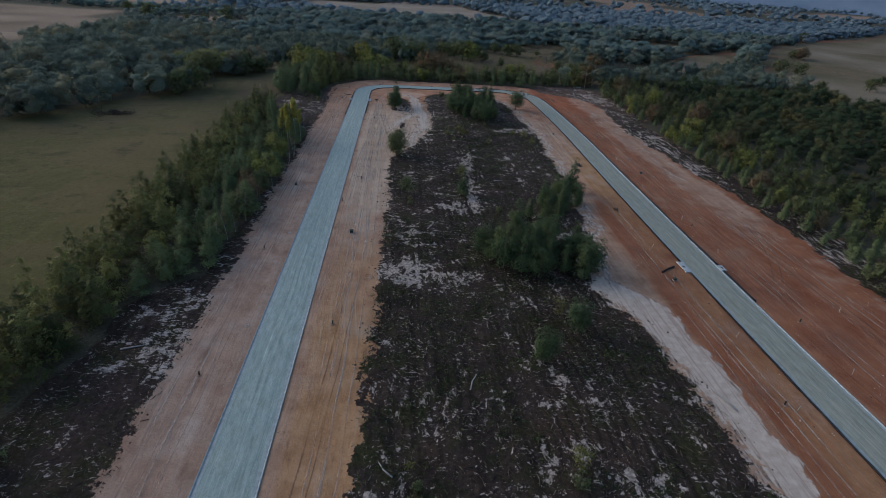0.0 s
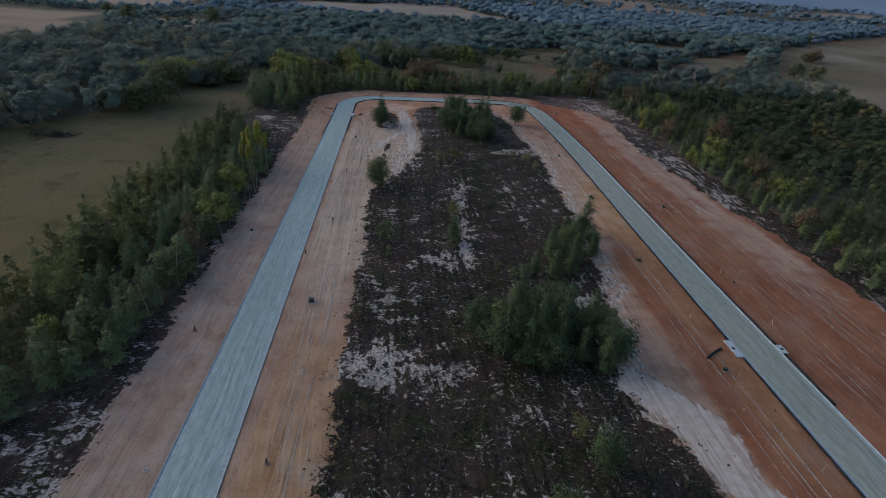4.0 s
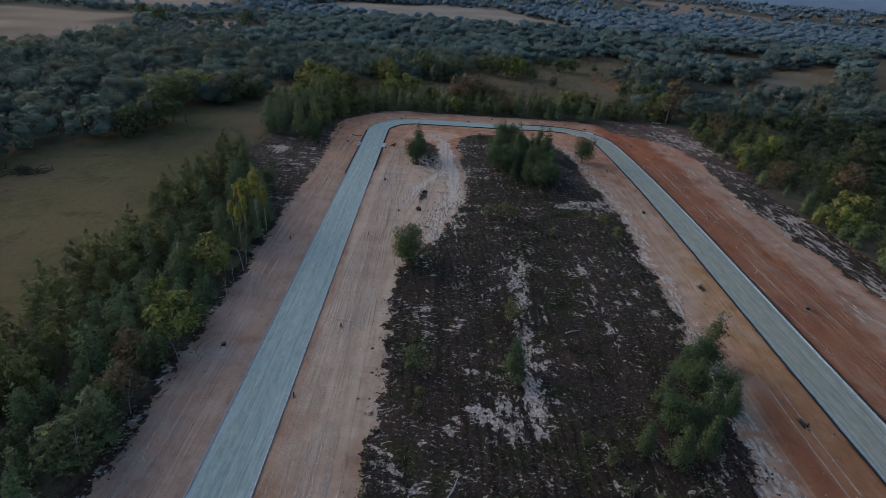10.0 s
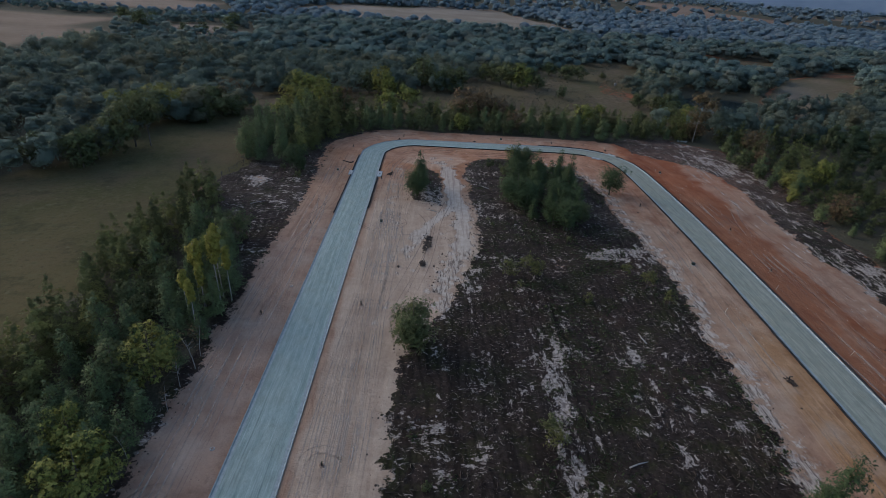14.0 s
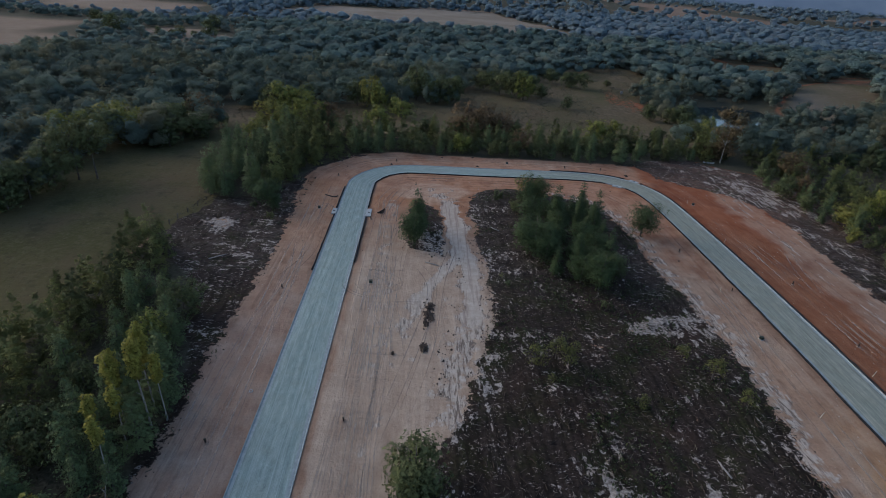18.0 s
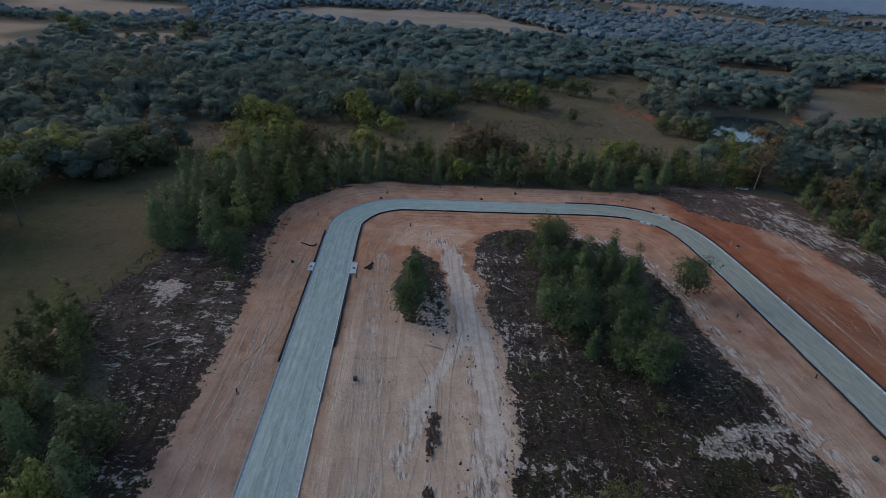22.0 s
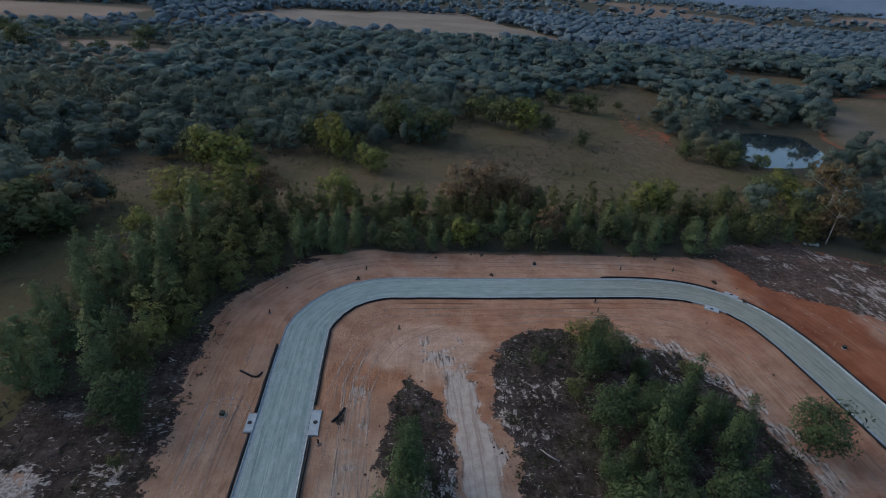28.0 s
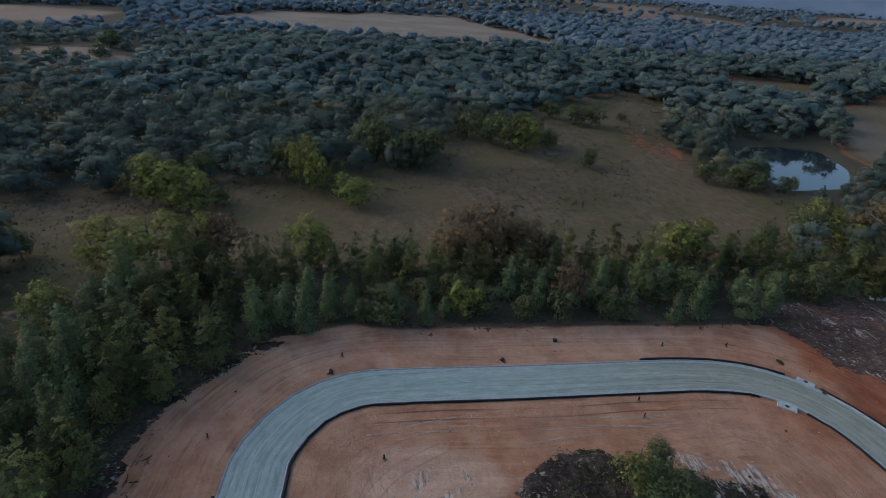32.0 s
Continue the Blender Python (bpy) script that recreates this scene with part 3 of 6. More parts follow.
RIGHT_DIRT = [(68, 309), (72, 308.5), (77, 298), (81.6, 293), (88, 289), (95, 284), (100, 274), (99, 256), (97, 238), (96.3, 215), (97.5, 200), (98.5, 183), (100.5, 165), (103, 149), (103, 121), (101.5, 99), (103, 70), (103, -80), (60, -80), (60, 309)]
TRACK = [(2.4, 182), (4.5, 193), (6.2, 203), (8, 213), (9.6, 221), (10, 228), (9.4, 235), (7.9, 244), (7.2, 256), (6.5, 267), (5, 271), (3.5, 273)]
BRANCH = [(7.9, 244), (5.9, 235), (3.6, 229), (0.2, 223), (-2.1, 217), (-3.6, 208), (-4, 198)]
PASSES = [(-8.6, 266), (-10, 249), (-9.4, 236), (-7.7, 227), (-7.1, 210), (-7.6, 190), (-8, 160)]
PALE_BAND = [(43, 96), (46, 93), (51, 86), (53.2, 79), (53.8, 66), (54, 54), (53, 40), (52, 20), (49, 20), (48.8, 52), (47.2, 68), (44, 84), (39, 90)]
MEADOW = [(-112, 371), (-103, 381), (-82, 387), (-60, 393), (-34, 396), (-6, 399), (17, 412), (26, 456), (60, 500), (100, 529), (151, 570), (165, 540), (140, 490), (125, 470), (121, 429), (140, 402), (150, 385), (140, 362), (100, 346),
          (50, 340), (0, 337), (-35, 333), (-62, 322), (-70, 317), (-79, 335), (-87, 346), (-98, 357)]
PASTURE = [(-62, -150), (-62, 100), (-62, 240), (-56, 262), (-62, 300), (-64, 313), (-76, 313), (-86, 301), (-97, 300), (-97, 285), (-93, 274), (-97, 264), (-97, 255), (-101, 246), (-110, 232), (-124, 214), (-139, 192), (-230, 120), (-260, -150)]
POND = [(150, 405), (181, 411), (201, 436), (213, 468), (190, 473), (165, 466), (150, 440)]
BARE = [(105, 460), (112, 485), (118, 500), (126, 475), (124, 428), (112, 420)]
TAN = [(-205, 900), (-161, 1085), (109, 1180), (170, 900), (190, 770), (39, 715), (-100, 790)]
FIELDS = [[(-256, 641), (-208, 655), (-153, 597), (-164, 573), (-211, 567)], [(-448, 695), (-296, 679), (-272, 586), (-250, 500), (-218, 405), (-236, 378), (-640, 330)],
          [(233, 611), (262, 649), (326, 625), (284, 569), (240, 570)], [(255, 290), (268, 400), (419, 630), (1050, 1160), (1050, 290)], [(1180, 1700), (1800, 2500), (2500, 2750), (1460, 1750)],
          [(217, 457), (279, 542), (377, 589), (300, 480), (246, 432), (212, 404)], [(-281, 429), (-263, 431), (-221, 343), (-223, 337), (-330, 350)], [(-540, 900), (-330, 1000), (-250, 830), (-320, 740), (-470, 760)]]


def lane_of(x, y):
    """Arc length along the road's centre line and distance from it, positive on the inside of the loop."""
    best, s, d = np.full(x.shape, 1e12), np.zeros(x.shape), np.zeros(x.shape)
    for (a, b), s0 in zip(zip(CENTRE, CENTRE[1:]), ALONG):
        t = b - a
        n = np.linalg.norm(t)
        t = t / n
        u = np.clip((x - a[0]) * t[0] + (y - a[1]) * t[1], 0, n)
        q = (x - a[0] - u * t[0]) ** 2 + (y - a[1] - u * t[1]) ** 2
        hit = q < best
        best = np.where(hit, q, best)
        s = np.where(hit, s0 + u, s)
        d = np.where(hit, np.sqrt(q) * np.sign((x - a[0]) * t[1] - (y - a[1]) * t[0]), d)
    return s, d


def lie(x, y):
    """The broad height of the land."""
    x, y = np.asarray(x, float), np.asarray(y, float)
    h = -5.0 * step01(y, 316, 385) * (1 - step01(y, 520, 660)) * step01(x, -190, -100) * (1 - step01(x, 260, 380))
    h -= 3.0 * np.exp(-((x - 180) / 50) ** 2 - ((y - 440) / 50) ** 2)
    h -= 2.5 * step01(inside(POND, x, y), -3, 5)
    return h + 1.2 * grain(x, y, 90, 5) * step01(np.maximum(np.abs(x - 25) - 95, y - 330), 0, 60)


far = lambda a, b, n: a * (b / a) ** (np.arange(n + 1) / n)
XS = np.concatenate([-far(170, 9000, 26)[::-1], np.arange(-166, -76, 4), np.arange(-75, -40, 1.0), np.arange(-40, 108, 0.7), np.arange(108, 130, 1.0), np.arange(130, 310, 4), far(312, 9000, 24)])
YS = np.concatenate([-far(160, 6000, 12)[::-1], np.arange(-150, 14, 10), np.arange(15, 312, 0.7), np.arange(312, 340, 1.0), np.arange(340, 640, 4), far(644, 12000, 26)])


def crumple(x, y):
    """Lumps of shredded brush."""
    return 0.2 * grain(0.83 * x + 0.56 * y, 0.83 * y - 0.56 * x, 3.4, 21) + 0.1 * grain(0.34 * x + 0.94 * y, 0.34 * y - 0.94 * x, 1.9, 22)


def ripple(x, y):
    """The slight waves of graded soil."""
    return 0.06 * grain(0.79 * x + 0.61 * y, 0.79 * y - 0.61 * x, 4.7, 23)


def build_ground():
    x, y = [v.ravel() for v in np.meshgrid(XS, YS)]
    s, d = lane_of(x, y)
    wx, wy = 0.9 * grain(x, y, 9, 1) + 0.9 * grain(x, y, 2.6, 2), 0.9 * grain(x, y, 9, 3) + 0.9 * grain(x, y, 2.6, 4)
    px, py = x + wx, y + wy
    block, isle = inside(BLOCK, px, py), inside(ISLAND, px, py)
    outer = 14.0 - 1.4 * step01(y, 288, 298) + 2.7 * step01(y, 258, 270) * (1 - step01(x, -12, 0))
    band = np.where(x < 66, outer - np.abs(d), -200.0) + 0.8 * grain(x, y, 5, 8) + 0.5 * grain(x, y, 1.8, 9)
    slope = inside(RIGHT_DIRT, px, py)
    band = np.maximum(band, slope)
    dirt = np.maximum(np.where((d > 0) & (x > -30) & (x < 80) & (y < 300), 1.0, 0.0), step01(band, -1.2, 1.2))
    mulch = np.maximum(step01(block, -0.8, 3.4), step01(isle, -0.6, 2.6))
    # strips of shredded brush outside the loop
    strip = (1 - step01(band, -2.0, 1.6)) * (1 - step01(-band, 26, 30)) * step01(x, -64, -60)
    strip = np.where(x > 66, (1 - step01(slope, -2.0, 1.6)) * (1 - step01(-slope, 10 + 16 * step01(y, 230, 262), 15 + 18 * step01(y, 230, 262))), strip)
    strip = np.where((y > 306) & (x < 68), strip * 0.4, strip) * (d < 0)
    mulch = np.maximum(mulch, strip)
    # pale sand
    track = near(TRACK, px, py) - 0.6 * (1 - step01(y, 200, 240)) - 0.6 * step01(y, 232, 242)
    haul = near([(-7, 93), (8, 94), (20, 90), (34, 89), (46, 91)], px, py)
    cross = near([(56, 217), (43, 213.5), (37, 209.5), (30.5, 207.5), (30, 203), (28.5, 191.7), (26.5, 184), (24.5, 172), (23, 160), (21, 149), (20, 128)], px, py)
    pale = 1.15 * (1 - step01(track, 0.9, 2.6)) * step01(y, 178, 190) * (1 - 0.5 * step01(y, 262, 272)) * (1 - 0.45 * (1 - step01(y, 205, 222)))
    pale = np.maximum(pale, 0.5 * (1 - step01(track, 1.5, 3.8)) * step01(y, 178, 196) * (isle < 0))
    pale = np.maximum(pale, 0.95 * (1 - step01(near(BRANCH, px, py), 0.7, 2.6)) * (1 - 0.6 * (1 - step01(y, 200, 226))))
    pale = np.maximum(pale, 0.44 * (1 - step01(near(PASSES, px, py), 0.6, 2.8)) * (1 - 0.6 * (1 - step01(y, 160, 205))))
    pale = np.maximum(pale, 0.36 * (1 - step01(track, 3, 9)) * step01(y, 178, 196) * (1 - step01(y, 224, 240)) * (block < 0) * (isle < 0))
    pale = np.maximum(pale, 0.42 * (1 - step01(np.hypot((px - 4) / 1.6, py - 276), 1.5, 8)))
    pale = np.maximum(pale, 0.36 * (1 - step01(haul, 1.0, 5.0)) + 0.12 * (1 - step01(np.hypot(px - 6, py - 95), 3, 10)))
    pale = np.maximum(pale, step01(inside(PALE_BAND, px, py), -1, 1))
    pale = np.maximum(pale, (0.34 + 0.26 * step01(y, 194, 206)) * (1 - step01(cross, 0.3, 2.2)))
    pale = np.maximum(pale, 0.6 * step01(-block, -3.5, -0.5) * (1 - step01(-block, 0.5, 5.0)) * step01(x, 30, 40))
    shelf = 93.5 + 2.0 * grain(x, y, 30, 12) + 3 * (1 - step01(y, 120, 175))
    pale = np.maximum(pale, 0.27 * (1 - step01(np.abs(px - shelf), 2.5, 7.0)) * step01(y, 135, 175) * (1 - step01(y, 284, 294)))
    pale = np.maximum(pale, 0.12 * (1 - step01(np.abs(px - shelf), 3, 9)) * step01(y, 40, 90) * (1 - step01(y, 135, 175)))
    pale = np.maximum(pale, 0.08 * step01(-slope, 0, 2) * (1 - step01(-slope, 14, 20)) * step01(y, 255, 275) * (x > 76))
    pale = np.maximum(pale, 0.6 * (1 - step01(np.hypot((px + 50) / 7, (py - 249) / 4), 0.5, 1.1)))
    inner = step01(x, -16, -13) * (1 - step01(x, 8, 24))
    fan = inner * step01(y, 80, 160) * (1 - 0.8 * step01(y, 215, 265)) * (1 - step01(y, 276, 290))
    fan = np.maximum(fan, 0.95 * inner * (1 - step01(np.hypot((px - 3) / 1.3, py - 275), 3, 13)))
    fan = np.maximum(fan, 0.7 * (1 - step01(np.abs(px - shelf), 3, 10)) * step01(y, 105, 150) * (1 - step01(y, 284, 294)) + 0.3 * (1 - step01(np.abs(px - shelf), 3, 9)) * (1 - step01(y, 120, 165)))
    fan = np.maximum(fan, 0.4 * step01(x, 50, 56) * (1 - step01(x, 60, 67)) * step01(y, 120, 180) * (1 - step01(y, 245, 280)))
    fan = np.maximum(fan, 0.42 * step01(y, 293, 300) * (1 - step01(x, 40, 66)))
    fan = np.maximum(fan, 0.36 * (x < -19) * (1 - step01(y, 200, 245)))
    mulch *= 1 - 0.95 * step01(pale, 0.42, 0.85) * (isle < 0.8)
    red = 0.12 - 0.04 * step01(y, 285, 296) + 0.55 * step01(x, 50, 56) * (x < 67) * (1 - step01(y, 100, 165)) + 0.06 * (x > 70) + (0.22 - 0.12 * (x < -20)) * step01(y, 205, 245) * (x < 66) + 0.62 * step01(x, 66, 76) + 0.04 * step01(y, 250, 290) + (0.3 - 0.22 * step01(y, 130, 190)) * step01(x, 50, 60) * (1 - step01(x, 66, 68)) + 0.3 * step01(d, 3, 6) * step01(x, 55, 64) * (1 - step01(y, 90, 170)) - 0.12 * step01(x, 88, 100)
    ochre = 0.62 * step01(x, -16, -13) * (x < 20) * (1 - step01(y, 70, 150)) + 0.38 * step01(y, 226, 256) * (x < -20) * (1 - step01(y, 275, 300)) + 0.34 * step01(y, 215, 265) * (x > -19) * (1 - step01(x, 40, 66)) * (y < 295)
    ochre = np.maximum(ochre, 0.6 * step01(x, 55, 60) * (x < 66) * (1 - step01(y, 170, 220)))
    # how much pale sand shows through the brush: centre, reach, amount
    fleck = 0.42 + 0.3 * grain(x, y, 17, 41) + 0.2 * grain(x, y, 6, 42)
    for cx, cy, rx, ry, much in ((6, 96, 16, 9, 0.5), (39, 83, 10, 4, 0.5), (15, 131, 8, 5, 0.7), (41, 114, 6, 4, 0.7), (5, 112, 9, 12, 0.5), (45, 213, 15, 6, 1.0), (10, 203, 5, 14, 0.5), (-42, 68, 10, 34, 0.3), (-35, 74, 5, 24, 0.25),
                               (-47, 236, 12, 14, 0.1), (-38.5, 232, 5, 24, 0.3), (-42, 212, 5, 14, 0.25), (-50, 249, 5, 3.5, 0.8), (104, 285, 13, 26, 0.5), (22, 160, 4, 40, 0.4), (36, 165, 4, 30, 0.35), (44, 236, 10, 14, 0.1), (2, 243, 8, 14, 0.9), (15, 262, 8, 14, 0.5), (46, 270, 10, 6, 0.8), (16, 236, 6, 14, 0.3), (24, 208, 16, 4, 0.4), (104, 200, 8, 60, 0.55)):
        fleck = np.maximum(fleck, fleck + much * (1 - step01(np.hypot((px - cx) / rx, (py - cy) / ry), 0.3, 1.1)))
    fleck -= 0.22 * step01(y, 185, 215) * step01(x, 10, 16) * (x < 60)
    # grass, woodland floor, ripe fields
    meadow = inside(MEADOW, px, py)
    grass = np.maximum(step01(inside(PASTURE, px, py), -2, 1), step01(meadow, -5, 3)) * (1 - 0.48 * step01(inside(BARE, x + 5 * grain(x, y, 14, 15), y + 5 * grain(x, y, 14, 16)), -7, 7))
    for f in (FIELDS[2], FIELDS[3], FIELDS[5]):
        grass = np.maximum(grass, step01(inside(f, x, y), -8, 8))
    gold = step01(inside(TAN, x, y), -8, 8)
    for f in FIELDS:
        gold = np.maximum(gold, (0.42 + 0.2 * grain(x, y, 60, 33) if f in (FIELDS[2], FIELDS[3], FIELDS[5]) else (0.45 if f is FIELDS[1] else 0.56) + 0.12 * grain(x, y, 40, 34)) * step01(inside(f, x, y), -8, 8))
    gold = np.maximum(gold, step01(grain(x, y, 260, 31) + 0.5 * grain(x, y, 90, 32), 0.28, 0.42) * 0.52 * step01(y, 1150, 1230))
    lx, ly = x + 5 * grain(x, y, 14, 15), y + 5 * grain(x, y, 14, 16)
    bare = step01(inside(BARE, lx, ly), -4, 4)
    floor = np.clip(1 - dirt - mulch - grass - gold - bare, 0, 1) * step01(np.maximum.reduce([-62 - x, x - 104, y - 308, 26 - y]), -1, 2)
    near_open = -np.maximum(inside(PASTURE, px, py), meadow)
    wild = step01(np.maximum.reduce([-66 - x, x - 126, y - 338]), 0, 6)
    grass = np.maximum(grass, 1.3 * floor * wild * (1 - step01(near_open, 5, 12)))
    floor = floor * (1 - 0.85 * wild * (1 - step01(near_open, 5, 12)))
    belt = np.maximum(step01(inside(LEFT_BELT, px, py), -2, 2), step01(inside(NORTH_BELT, px, py), -1, 3))
    floor = np.maximum(floor, belt * (1 - dirt))
    z = lie(x, y)
    z += mulch * crumple(x, y) + 0.25 * dirt * ripple(x, y)
    z += 0.5 * step01(-band, -1.5, 0.5) * (1 - step01(-band, 1.0, 4)) * (y > 290) * (x < 66)
    on = 1 - step01(np.abs(d), HALF - 0.2, HALF + 0.9)
    z = z * (1 - on) - 0.16 * (np.abs(d) < HALF + 0.1)
    nx, ny = len(XS), len(YS)
    i = (np.arange(ny - 1)[:, None] * nx + np.arange(nx - 1)).ravel()
    me = bpy.data.meshes.new("ground")
    me.vertices.add(nx * ny)
    me.vertices.foreach_set("co", np.stack([x, y, z], 1).astype(np.float32).ravel())
    loops = np.stack([i, i + 1, i + nx + 1, i + nx], 1).astype(np.int32)
    me.loops.add(loops.size)
    me.loops.foreach_set("vertex_index", loops.ravel())
    me.polygons.add(len(loops))
    me.polygons.foreach_set("loop_start", np.arange(0, loops.size, 4, dtype=np.int32))
    me.polygons.foreach_set("use_smooth", np.ones(len(loops), bool))
    me.update(calc_edges=True)
    one = np.ones_like(x)
    for name, cols in (("soil", (dirt, pale, mulch)), ("cover", (grass, np.clip(red, 0, 1), np.clip(ochre, 0, 1))), ("floor", (floor, gold, np.clip(fan, 0, 1))), ("brush", (np.clip(fleck, 0, 1.6), strip, np.clip(block, 0, 1)))):
        a = me.attributes.new(name, "FLOAT_COLOR", "POINT")
        a.data.foreach_set("color", np.stack([*cols, one], 1).astype(np.float32).ravel())
    a = me.attributes.new("lane", "FLOAT_VECTOR", "POINT")
    a.data.foreach_set("vector", np.stack([s, d, 0 * s], 1).astype(np.float32).ravel())
    return tagged(part("ground", me, GROUND), "graded clay, sand, shredded brush and pasture ground", "ground", kind="structure")


LEFT_BELT = [(-61, -40), (-52, -40), (-50, 60), (-47, 82), (-37, 95), (-35.2, 150), (-34.8, 190), (-39, 205), (-47, 222), (-54, 232), (-60, 240), (-64, 215), (-62, 120)]
NORTH_BELT = [(-61, 266), (-50, 264), (-40.5, 267), (-38, 279), (-33, 295), (-25, 305), (-9, 310), (30, 310), (66, 310), (88, 317), (112, 320), (118, 336), (60, 339), (0, 336), (-35, 331), (-58, 318), (-64, 290)]
RIGHT_BELT = [(102.4, 40), (103, 98), (103.6, 118), (105.6, 145), (109, 190), (110, 225), (110, 262), (111.5, 300), (121, 325), (150, 325), (140, 190), (128, 40)]
land = build_ground()


def sweep(name, profile, material, label, s0=0.0, s1=1e9):
    """A strip along the road's centre line with a cross-section of (offset, height); offsets run to the outside."""
    keep = (ALONG >= s0) & (ALONG <= s1)
    line, al = CENTRE[keep], ALONG[keep]
    t = np.gradient(line, axis=0)
    t /= np.linalg.norm(t, axis=1)[:, None]
    side = np.stack([-t[:, 1], t[:, 0]], 1)
    prof = np.array(profile)
    n, m = len(line), len(prof)
    v = np.empty((n, m, 3))
    v[:, :, :2] = line[:, None] + side[:, None] * prof[None, :, :1]
    v[:, :, 2] = prof[:, 1]
    faces = [(i * m + j, i * m + j + 1, (i + 1) * m + j + 1, (i + 1) * m + j) for i in range(n - 1) for j in range(m - 1)]
    me = mesh_from(name, v.reshape(-1, 3), [f[::-1] for f in faces])
    a = me.attributes.new("lane", "FLOAT_VECTOR", "POINT")
    lane = np.stack([np.repeat(al, m), np.tile(prof[:, 0], n), np.zeros(n * m)], 1)
    a.data.foreach_set("vector", lane.astype(np.float32).ravel())
    return tagged(part(name, me, material), label, name.split("_")[0], kind="structure")


W = HALF
sweep("road", [(-W + 0.62, 0.02), (-1.6, 0.075), (0, 0.10), (1.6, 0.075), (W - 0.62, 0.02)], ROAD, "pale grey crushed stone road base, scraped smooth")
for k, name in ((1, "kerb_outer"), (-1, "kerb_inner")):
    prof = [(k * (W - 0.62), -0.1), (k * (W - 0.62), 0.026), (k * (W - 0.2), 0.0), (k * (W - 0.12), 0.13), (k * W, 0.15), (k * (W + 0.02), -0.2)]
    sweep(name, prof[::k], CONCRETE, "pale concrete kerb and gutter along the new road")


def water():
    bm = bmesh.new()
    bm.faces.new([bm.verts.new((180 + (x - 180) * 1.12, 440 + (y - 440) * 1.12, -8.6)) for x, y in POND])
    n = Nodes("pond_water", 0.04)
    n.bsdf.inputs["Specular IOR Level"].default_value = 0.5
    n.bump(n.noise(0.6, 3), 0.05, 0.05)
    return tagged(part("water", bm, n.colour((0.02, 0.028, 0.03))), "still farm pond among trees", "pond", kind="structure")


water()


# ---- trees ----
def leaves(at, out, size, rng, loose=0.55):
    """Loose leaf sprays as quads at places (n, 3) that face more or less outwards."""
    n = len(at)
    nor = out / (np.linalg.norm(out, axis=1)[:, None] + 1e-9) + rng.normal(0, loose, (n, 3))
    nor[:, 2] += 0.35
    nor /= np.linalg.norm(nor, axis=1)[:, None]
    a = np.cross(nor, rng.normal(size=(n, 3)))
    a /= np.linalg.norm(a, axis=1)[:, None] + 1e-9
    b = np.cross(nor, a)
    s = (size * rng.uniform(0.6, 1.4, n))[:, None]
    a, b = a * s, b * s * rng.uniform(0.45, 0.8, n)[:, None]
    swell = out / (np.linalg.norm(out, axis=1)[:, None] + 1e-9) + (0, 0, 0.3)
    return np.stack([at - a - 0.5 * b, at + 0.3 * a - b, at + a + 0.5 * b, at - 0.3 * a + b, swell], 1)


def pine_crown(h, rng, count=72, each=14, size=0.33, low=0.06, wide=0.23):
    at = []
    for _ in range(count):
        u = 1 - math.sqrt(rng.uniform(0.0, 1.0))
        r = h * wide * ((1 - u) ** 0.75 + 0.05) * rng.uniform(0.55, 1.12)
        th = rng.uniform(0, 2 * math.pi)
        z = h * (low + (1.0 - low) * u) + 0.25 * r
        k = rng.uniform(0.25, 1.0, each) ** 0.6
        p = np.stack([r * k * math.cos(th), r * k * math.sin(th), z + 0.3 * r * (k - 0.6)], 1)
        at.append(p + rng.normal(0, 0.035 * h, (each, 3)) * (1.1, 1.1, 0.8))
    tip = np.stack([rng.normal(0, 0.12, 14), rng.normal(0, 0.12, 14), h * rng.uniform(0.93, 1.03, 14)], 1)
    at = np.concatenate([*at, tip])
    return leaves(at, at * (1, 1, 0) + (0, 0, 0.08 * h), size, rng)


def oak_crown(h, rng, lobes=32, each=34, size=0.36, wide=0.40, base=0.0, sparse=0.0, lobe=(0.085, 0.16)):
    at, out = [], []
    for _ in range(lobes):
        v = rng.normal(size=3)
        v /= np.linalg.norm(v)
        v *= rng.uniform(0.35, 0.85)
        c = np.array([v[0] * wide * h, v[1] * wide * h, h * (base + (1 - base) * (0.47 + 0.46 * v[2]))])
        r = h * rng.uniform(*lobe)
        w = rng.normal(size=(each, 3))
        w[:, 2] += 0.35
        w /= np.linalg.norm(w, axis=1)[:, None]
        at.append(c + w * r * rng.uniform(0.7, 1.1, (each, 1)))
        out.append(w + 0.5 * v)
    at, out = np.concatenate(at), np.concatenate(out)
    keep = rng.uniform(size=len(at)) >= sparse
    return leaves(at[keep], out[keep], size, rng)


LUMP = [np.stack(np.meshgrid((-1.0, 0.0, 1.0), (-1.0, 0.0, 1.0), indexing="ij") + [np.full((3, 3), k)], -1)[..., order] for k in (-1.0, 1.0) for order in ([0, 1, 2], [2, 0, 1], [1, 2, 0])]


